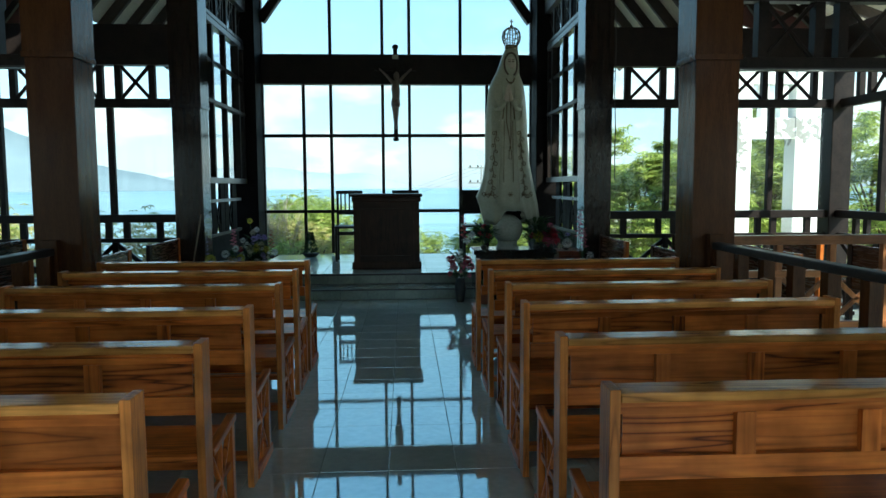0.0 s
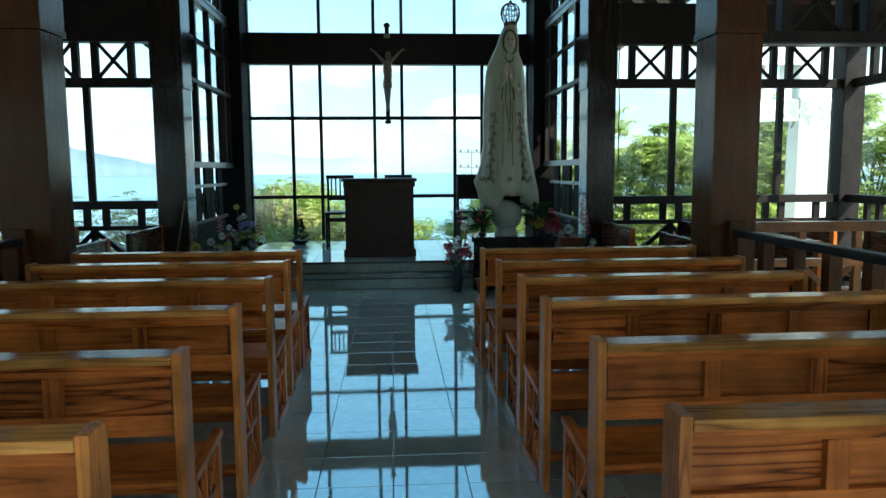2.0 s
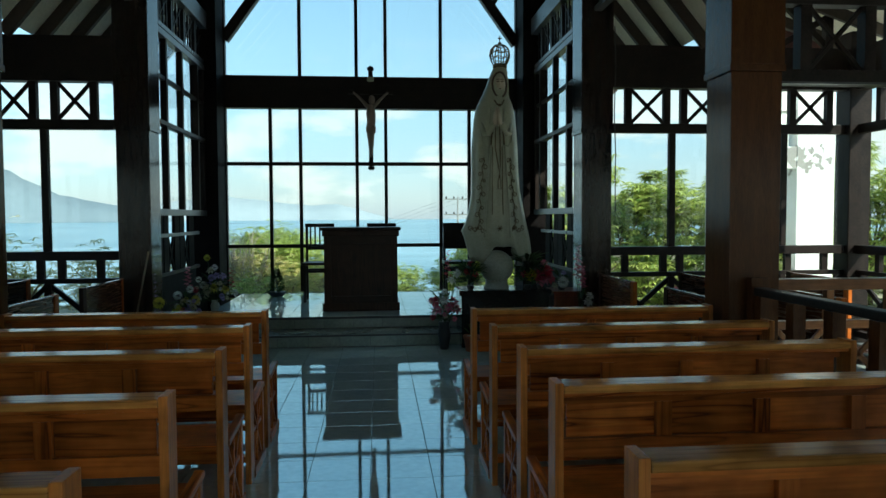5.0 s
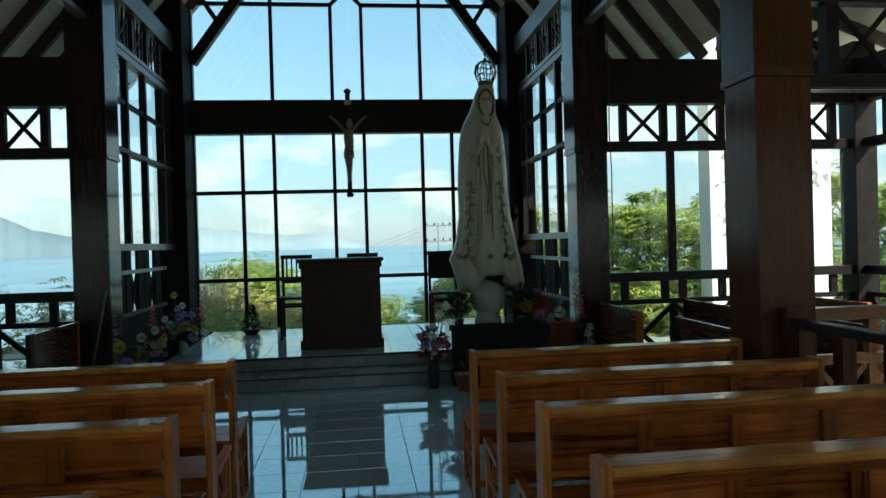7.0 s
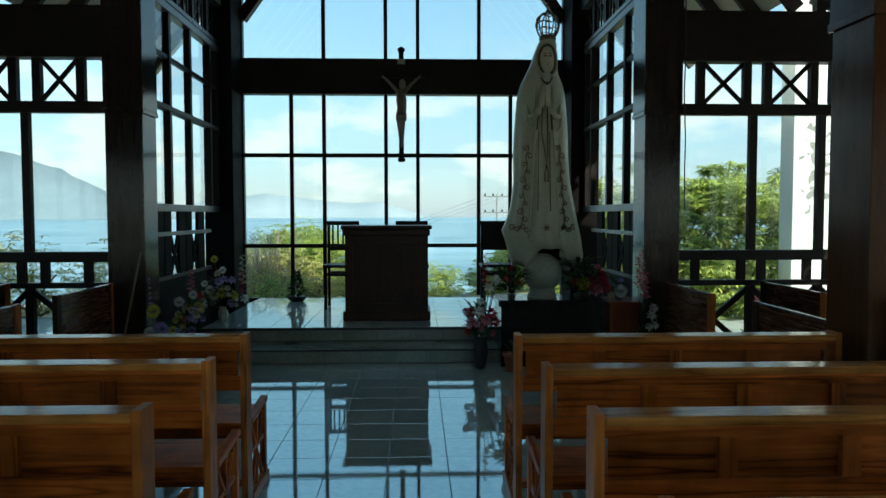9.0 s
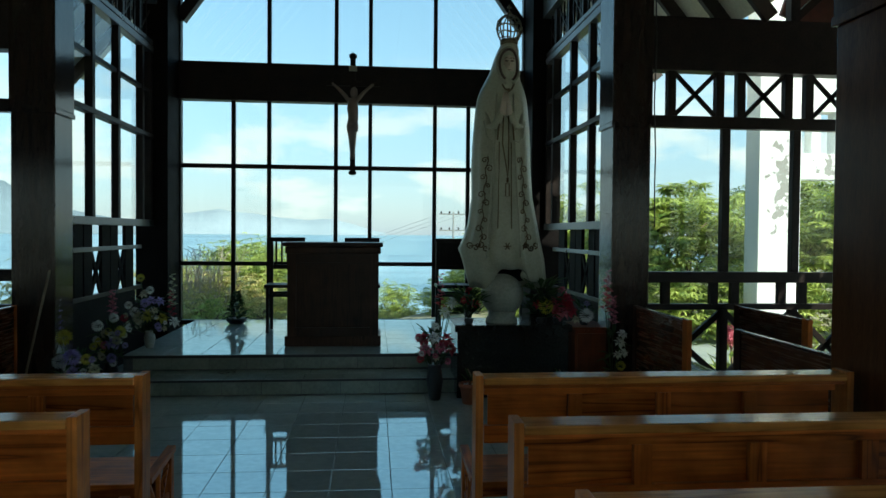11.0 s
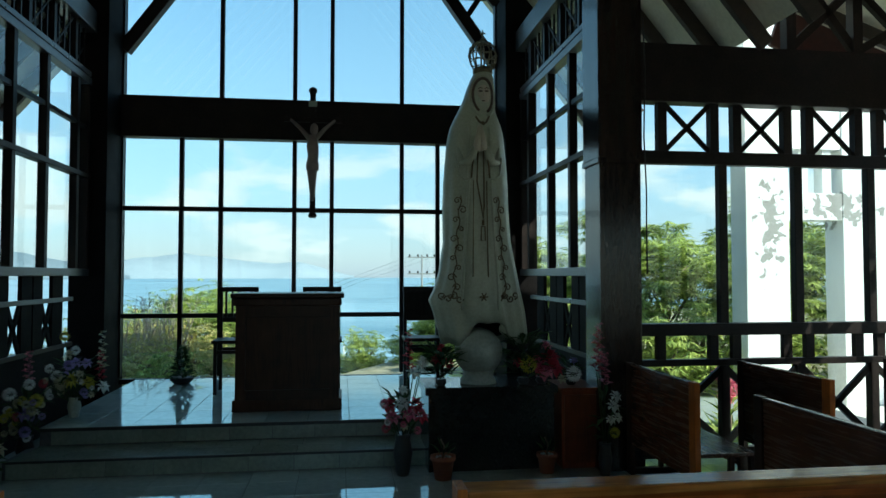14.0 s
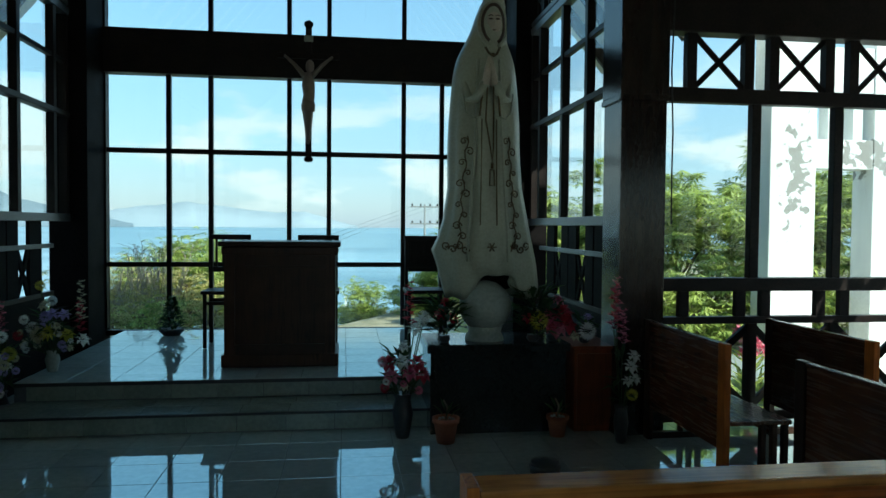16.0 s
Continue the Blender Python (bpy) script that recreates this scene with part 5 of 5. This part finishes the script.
# ---- trees and bushes ----
def rosettes(bm, rnd, blobs, count, size, puff):
    """Drooping fans of narrow leaflets, gathered in clumps on the outside of each blob."""
    clumps = []
    for cx, cy, cz, r in blobs:
        for _ in range(7):
            d = Vector((rnd.gauss(0, 1), rnd.gauss(0, 1), rnd.gauss(0.3, 0.9))).normalized()
            clumps.append((Vector((cx, cy, cz)) + d * r * rnd.uniform(0.45, 1.1), d, r * puff * rnd.uniform(0.2, 0.38)))
    for _ in range(count):
        c, d, r = rnd.choice(clumps)
        c = c + Vector((rnd.gauss(0, 0.6), rnd.gauss(0, 0.6), rnd.gauss(0, 0.42))) * r
        n = rnd.randint(6, 9)
        t0, tilt = rnd.uniform(0, 6.28), rnd.uniform(-0.75, 0.1)
        for i in range(n):
            t = t0 + 6.28 * i / n
            petal(bm, c, (math.cos(t) + 0.5 * d.x, math.sin(t) + 0.5 * d.y, tilt + rnd.uniform(-0.2, 0.2)), size * rnd.uniform(0.16, 0.26), size * rnd.uniform(0.8, 1.35), 0.2)


def tree(at, h, spread, mat, label, count=420, size=0.2, name="tree", seed=0):
    rnd = random.Random(seed)
    th = thing(name, label, "tree" if name == "tree" else "bush", at)
    bm = bmesh.new()
    tube(bm, [(0, 0, -0.3), (0.04, 0.02, h * 0.25), (-0.05, 0.03, h * 0.5), (0.02, 0, h * 0.75)], [0.07, 0.055, 0.045, 0.02], 8)
    blobs = []
    for i in range(9 if name == "tree" else 13):
        t = 2.4 * i
        r = spread * (0.25 + 0.65 * ((i * 0.37) % 1))
        z = h * (rnd.uniform(0.3, 0.86) if name == "tree" else rnd.uniform(0.2, 0.8))
        e = (r * math.cos(t), r * math.sin(t), z)
        tube(bm, [(0, 0, z * 0.4), (e[0] * 0.5, e[1] * 0.5, z * 0.75), e], [0.03, 0.02, 0.01], 6)
        blobs.append((*e, spread * (rnd.uniform(0.25, 0.42) if name == "tree" else rnd.uniform(0.48, 0.72))))
    blobs.append((0, 0, h * (0.9 if name == "tree" else 0.8), spread * (0.3 if name == "tree" else 0.55)))
    part("trunk", bm, BARK, th)
    bm = bmesh.new()
    rosettes(bm, rnd, blobs, count, size, 1.35 if name == "tree" else 1.9)
    if name == "tree":
        # long stalks above the crown, each with a drooping fan of leaves
        for i in range(4):
            t = 2.4 * i + seed
            r = spread * rnd.uniform(0.2, 0.8)
            a = Vector((r * math.cos(t), r * math.sin(t), h * rnd.uniform(0.68, 0.8)))
            b = a + Vector((0.2 * math.cos(t), 0.2 * math.sin(t), rnd.uniform(0.1, 0.3)))
            tube(bm, [Vector((0, 0, h * 0.55)), a - Vector((0, 0, 0.12)), b], [0.016, 0.012, 0.006], 5)
            for k in range(11):
                u = 2.4 * k
                petal(bm, b - Vector((0, 0, 0.02 * k)), (math.cos(u), math.sin(u), rnd.uniform(-0.1, 0.35)), 0.12, rnd.uniform(0.26, 0.38), 0.3)
    part("crown", bm, mat, th)
    return th


for i, (x, y, h, sp) in enumerate(((4.5, 16.5, 1.5, 0.8), (5.6, 16.2, 1.4, 0.8), (6.7, 16.8, 1.6, 0.9), (7.5, 16.6, 1.9, 0.8), (9.2, 16.4, 1.6, 0.9), (3.6, 17.5, 1.5, 0.9), (10.4, 15.6, 1.8, 1.0))):
    tree((x, y, ground_z(x, y)), h, sp, TREE, "low green bush beside the church", 600, 0.16, "bush", 80 + i)
GREEN = "leafy green tree with drooping fans of leaves outside"
for i, (x, y, h, sp) in enumerate(((6.0, 18.6, 2.8, 1.5), (7.6, 20.0, 3.4, 1.5), (9.4, 18.5, 3.2, 1.6), (4.7, 20.5, 2.65, 1.4), (8.3, 17.6, 2.5, 1.1), (11.5, 18.0, 3.6, 1.7), (10.5, 21.5, 4.2, 1.9), (6.5, 22.5, 3.55, 1.7), (-12.0, 22.5, 3.5, 1.5), (-13.8, 24.5, 3.9, 1.7))):
    tree((x, y, ground_z(x, y)), h, sp, TREE, GREEN, 1050, 0.22, seed=i)
for i, (x, y, h) in enumerate(((12.5, 13.5, 3.6), (13.5, 10.0, 3.8), (12.0, 16.0, 3.4), (14.0, 6.5, 3.6), (15.0, 12.0, 4.4))):
    tree((x, y, -0.35), h, 1.8, TREE, GREEN, 900, 0.24, seed=20 + i)
for i, (x, y, h, sp) in enumerate(((-2.9, 24.0, 2.2, 1.0), (-1.7, 23.0, 1.7, 0.9), (-2.3, 26.5, 2.9, 0.9), (-4.4, 25.5, 2.0, 1.1), (3.0, 27.0, 1.7, 0.8), (1.35, 29.5, 1.75, 0.75), (3.9, 28.5, 1.9, 0.8), (4.4, 26.0, 2.4, 1.2))):
    tree((x, y, ground_z(x, y)), h, sp, TREE, "green shrub on the slope outside", 1500, 0.15, "bush", 40 + i)
for i, (x, y, h, sp) in enumerate(((-3.6, 22.0, 1.3, 0.9), (-2.4, 21.5, 1.2, 0.8), (-4.6, 22.5, 1.4, 0.9), (-6.2, 17.0, 1.45, 0.9), (-7.6, 17.5, 1.6, 1.0), (-9.0, 16.5, 2.6, 1.2), (-5.0, 17.5, 1.35, 0.8))):
    tree((x, y, ground_z(x, y)), h, sp, BUSH, "half-dry yellowing bush on the slope outside", 380, 0.14, "bush", 60 + i)


for i, x in enumerate((-4.4, -3.7, -3.0, -2.3, -1.6, -0.9)):
    tree((x, 19.0 + 0.6 * (i % 3), ground_z(x, 19.5)), 0.58 + 0.1 * (i % 3), 0.6, BUSH if i % 3 else TREE, "low dry scrub behind the church", 260, 0.12, "bush", 100 + i)


def bare_bush(at, h, seed):
    rnd = random.Random(seed)
    th = thing("bare_bush", "leafless pale twiggy bush outside", "bush", at)
    bm = bmesh.new()
    for i in range(30):
        p = Vector((rnd.uniform(-0.5, 0.5), rnd.uniform(-0.3, 0.3), 0))
        q = p + Vector((rnd.gauss(0, 0.25), rnd.gauss(0, 0.2), h * rnd.uniform(0.45, 1)))
        w = Vector((rnd.gauss(0, 0.07), rnd.gauss(0, 0.07), 0))
        tube(bm, [p, p.lerp(q, 0.35) + w, p.lerp(q, 0.7) - w, q], [0.016, 0.012, 0.009, 0.004], 5)
        for _ in range(7):
            s = p.lerp(q, rnd.uniform(0.3, 0.98))
            e = s + Vector((rnd.gauss(0, 0.16), rnd.gauss(0, 0.16), rnd.uniform(0.02, 0.28)))
            tube(bm, [s, s.lerp(e, 0.5) + Vector((0.02, 0, 0.03)), e], [0.006, 0.004, 0.002], 4)
            petal(bm, e, (rnd.gauss(0, 1), rnd.gauss(0, 1), 0.2), 0.03, 0.07)
    part("twigs", bm, TWIG, th)


bare_bush((-3.0, 21.0, ground_z(-3, 21.0)), 1.7, 3)
bare_bush((-3.5, 21.4, ground_z(-3, 21.4)), 1.5, 4)


def fern_clump(at, seed):
    rnd = random.Random(seed)
    th = thing("grass_clump", "clump of long arching green leaves", "plant", at)
    bm = bmesh.new()
    for i in range(34):
        t = rnd.uniform(0, 6.28)
        a = Vector((math.cos(t), math.sin(t), 1.2))
        petal(bm, (0, 0, 0.05), a, 0.06, rnd.uniform(0.5, 0.8), 0.2)
        petal(bm, a.normalized() * 0.45, (math.cos(t), math.sin(t), 0.1), 0.05, 0.4, 0.2)
    part("leaves", bm, TREE, th)


for i, (x, y) in enumerate(((4.3, 12.7), (5.0, 13.0), (3.9, 13.3), (7.8, 11.0), (7.6, 9.5))):
    fern_clump((x, y, -0.34), i)



def pink_plant(at):
    th = thing("flowering_plant", "leafy garden plant with bright pink flowers outside the railing", "plant", at)
    rnd = random.Random(9)
    bm = bmesh.new()
    for i in range(40):
        t = 2.4 * i
        petal(bm, (0.05 * math.cos(t), 0.05 * math.sin(t), 0.05 + 0.018 * i), (math.cos(t), math.sin(t), 0.7), 0.06, 0.26)
    part("leaves", bm, TREE, th)
    part("stem", tube(bmesh.new(), [(0, 0, 0), (0.02, 0, 0.5), (0, 0, 0.85)], 0.015, 6), BARK, th)
    for i in range(12):
        part("bloom", bloom((rnd.uniform(-0.13, 0.13), rnd.uniform(-0.1, 0.1), rnd.uniform(0.72, 1.05)), 0.07, (rnd.uniform(-0.5, 0.5), -1, 0.5), "open"), PETALS["pink"], th, "pink bloom")


pink_plant((4.95, 13.0, -0.35))

# ---- the white concrete tower beside the church ----
def peeling(name, x0, z0, rx, rz):
    """White paint that has come off in ragged patches round one weathered spot."""
    m = paint(name, (0.74, 0.74, 0.72), (0.84, 0.84, 0.82), 0.8, 3, 0.1)
    n, l, p = m.node_tree.nodes, m.node_tree.links, m.node_tree.nodes["Principled BSDF"]
    co, sp, no = n.new("ShaderNodeTexCoord"), n.new("ShaderNodeMapping"), n.new("ShaderNodeTexNoise")
    l.new(co.outputs["Object"], sp.inputs[0])
    sp.inputs["Location"].default_value = (-x0 / rx, 0, -z0 / rz)
    sp.inputs["Scale"].default_value = (1 / rx, 0, 1 / rz)
    dist = n.new("ShaderNodeVectorMath")
    dist.operation = "LENGTH"
    l.new(sp.outputs[0], dist.inputs[0])
    l.new(co.outputs["Object"], no.inputs["Vector"])
    no.inputs["Scale"].default_value, no.inputs["Detail"].default_value, no.inputs["Roughness"].default_value = 7.0, 6.0, 0.55
    fade = n.new("ShaderNodeMath")
    fade.operation, fade.inputs[1].default_value = "MULTIPLY_ADD", -0.22
    l.new(dist.outputs["Value"], fade.inputs[0])
    l.new(no.outputs["Fac"], fade.inputs[2])
    cut = n.new("ShaderNodeMapRange")
    cut.inputs["From Min"].default_value, cut.inputs["From Max"].default_value = 0.375, 0.405
    l.new(fade.outputs[0], cut.inputs["Value"])
    mix = n.new("ShaderNodeMix")
    mix.data_type = "RGBA"
    l.new(cut.outputs[0], mix.inputs["Factor"])
    l.new(p.inputs["Base Color"].links[0].from_socket, mix.inputs["A"])
    mix.inputs["B"].default_value = (0.30, 0.285, 0.265, 1)
    l.new(mix.outputs["Result"], p.inputs["Base Color"])
    return m


CONC = paint("white_painted_concrete", (0.74, 0.74, 0.72), (0.84, 0.84, 0.82), 0.8, 3, 0.1)
PEEL = peeling("peeling_white_paint", 6.76, 2.8, 0.24, 0.9)
PEEL_FAR = peeling("peeling_white_beam", 7.9, 3.05, 0.8, 0.3)
BARE = paint("bare_grey_render", (0.42, 0.41, 0.38), (0.54, 0.53, 0.50), 0.9, 8, 0.2)


def tower():
    th = thing("white_tower", "sunlit white concrete frame with peeling paint outside", "building", (0, 15.0, -0.35))
    for x0, x1, mat in ((6.39, 7.05, PEEL), (7.89, 8.6, PEEL_FAR)):
        part("pillar", block(x0, x1, 0, 0.4, 0, 6.4, bevel=0.015), mat, th)
    part("beam", block(7.05, 7.89, 0.01, 0.3, 2.88, 3.27, bevel=0.01), PEEL_FAR, th)
    part("beam", block(7.05, 7.89, 0.02, 0.3, 3.9, 4.5, bevel=0.01), CONC, th)
    for x in (7.25, 7.62):
        part("stub", block(x, x + 0.14, 0.06, 0.25, 3.27, 3.9), CONC, th)
    part("slab", block(6.2, 8.8, -0.2, 0.6, 6.4, 6.6, bevel=0.02), CONC, th)


tower()


def utility_pole():
    th = thing("utility_pole", "thin utility pole with two crossarms and slack wires", "pole", (4.6, 40, ground_z(4.6, 40)))
    top = 2.75 - ground_z(4.6, 40)
    part("pole", tube(bmesh.new(), [(0, 0, 0), (0, 0, top)], [0.07, 0.045], 8), HAZE_POLE, th)
    for dz in (0.1, 0.9):
        part("crossarm", block(-0.7, 0.7, -0.04, 0.04, top - dz - 0.06, top - dz), HAZE_POLE, th)
        for x in (-0.6, -0.2, 0.25, 0.6):
            part("insulator", lathe(bmesh.new(), [(0.03, 0), (0.05, 0.05), (0.03, 0.12)], 8, (x, 0, top - dz)), BLACK, th)
    for x in (-0.6, 0.0, 0.6):
        part("wire", tube(bmesh.new(), [(x, 0, top - 0.1), (x - 3.5, 6, top - 1.4), (x - 8, 14, top - 3.4)], 0.007, 4), HAZE_POLE, th)


utility_pole()


def hut():
    z = ground_z(1.8, 40)
    th = thing("hut", "small brown-roofed hut down the slope", "house", (1.9, 40, z))
    part("wall", block(-0.4, 0.8, 0, 1.5, 0, 1.1), CLAY, th)
    part("roof", beam(bmesh.new(), (0.2, -0.4, 1.15), (0.2, 1.6, 1.35), 1.5, 0.07), BARK, th, "brown sheet roof")
    part("post", block(-1.05, -0.95, -0.5, -0.4, 0, 2.2), CONC, th)


hut()


# ---- floor tiles ----
def floor_tiles():
    fl = bpy.data.objects["floor"]
    tile = mesh_of("tile", block(0.002, GRID - 0.002, 0.002, GRID - 0.002, -0.008, 0.0, bevel=0.0015), TILE)
    rest = bmesh.new()
    for i in range(-16, 16):
        for j in range(-23, 24):
            x, y = -0.003 + i * GRID, 6.22 + j * GRID
            if not (CX - AISLE_X < x < CX + AISLE_X - GRID and REAR_Y < y < 15.6):
                continue
            if (-2 <= i <= 4 and 3.0 < y < 12.1) or (4 < i < 8 and 9 < y < 11.8):
                part("tile", tile, None, fl).location = (x, y, 0)
            else:
                box(rest, x + 0.002, x + GRID - 0.002, y + 0.002, y + GRID - 0.002, -0.008, 0.0)
    tagged(part("tiles", rest, TILE, fl), kind="stuff")


floor_tiles()
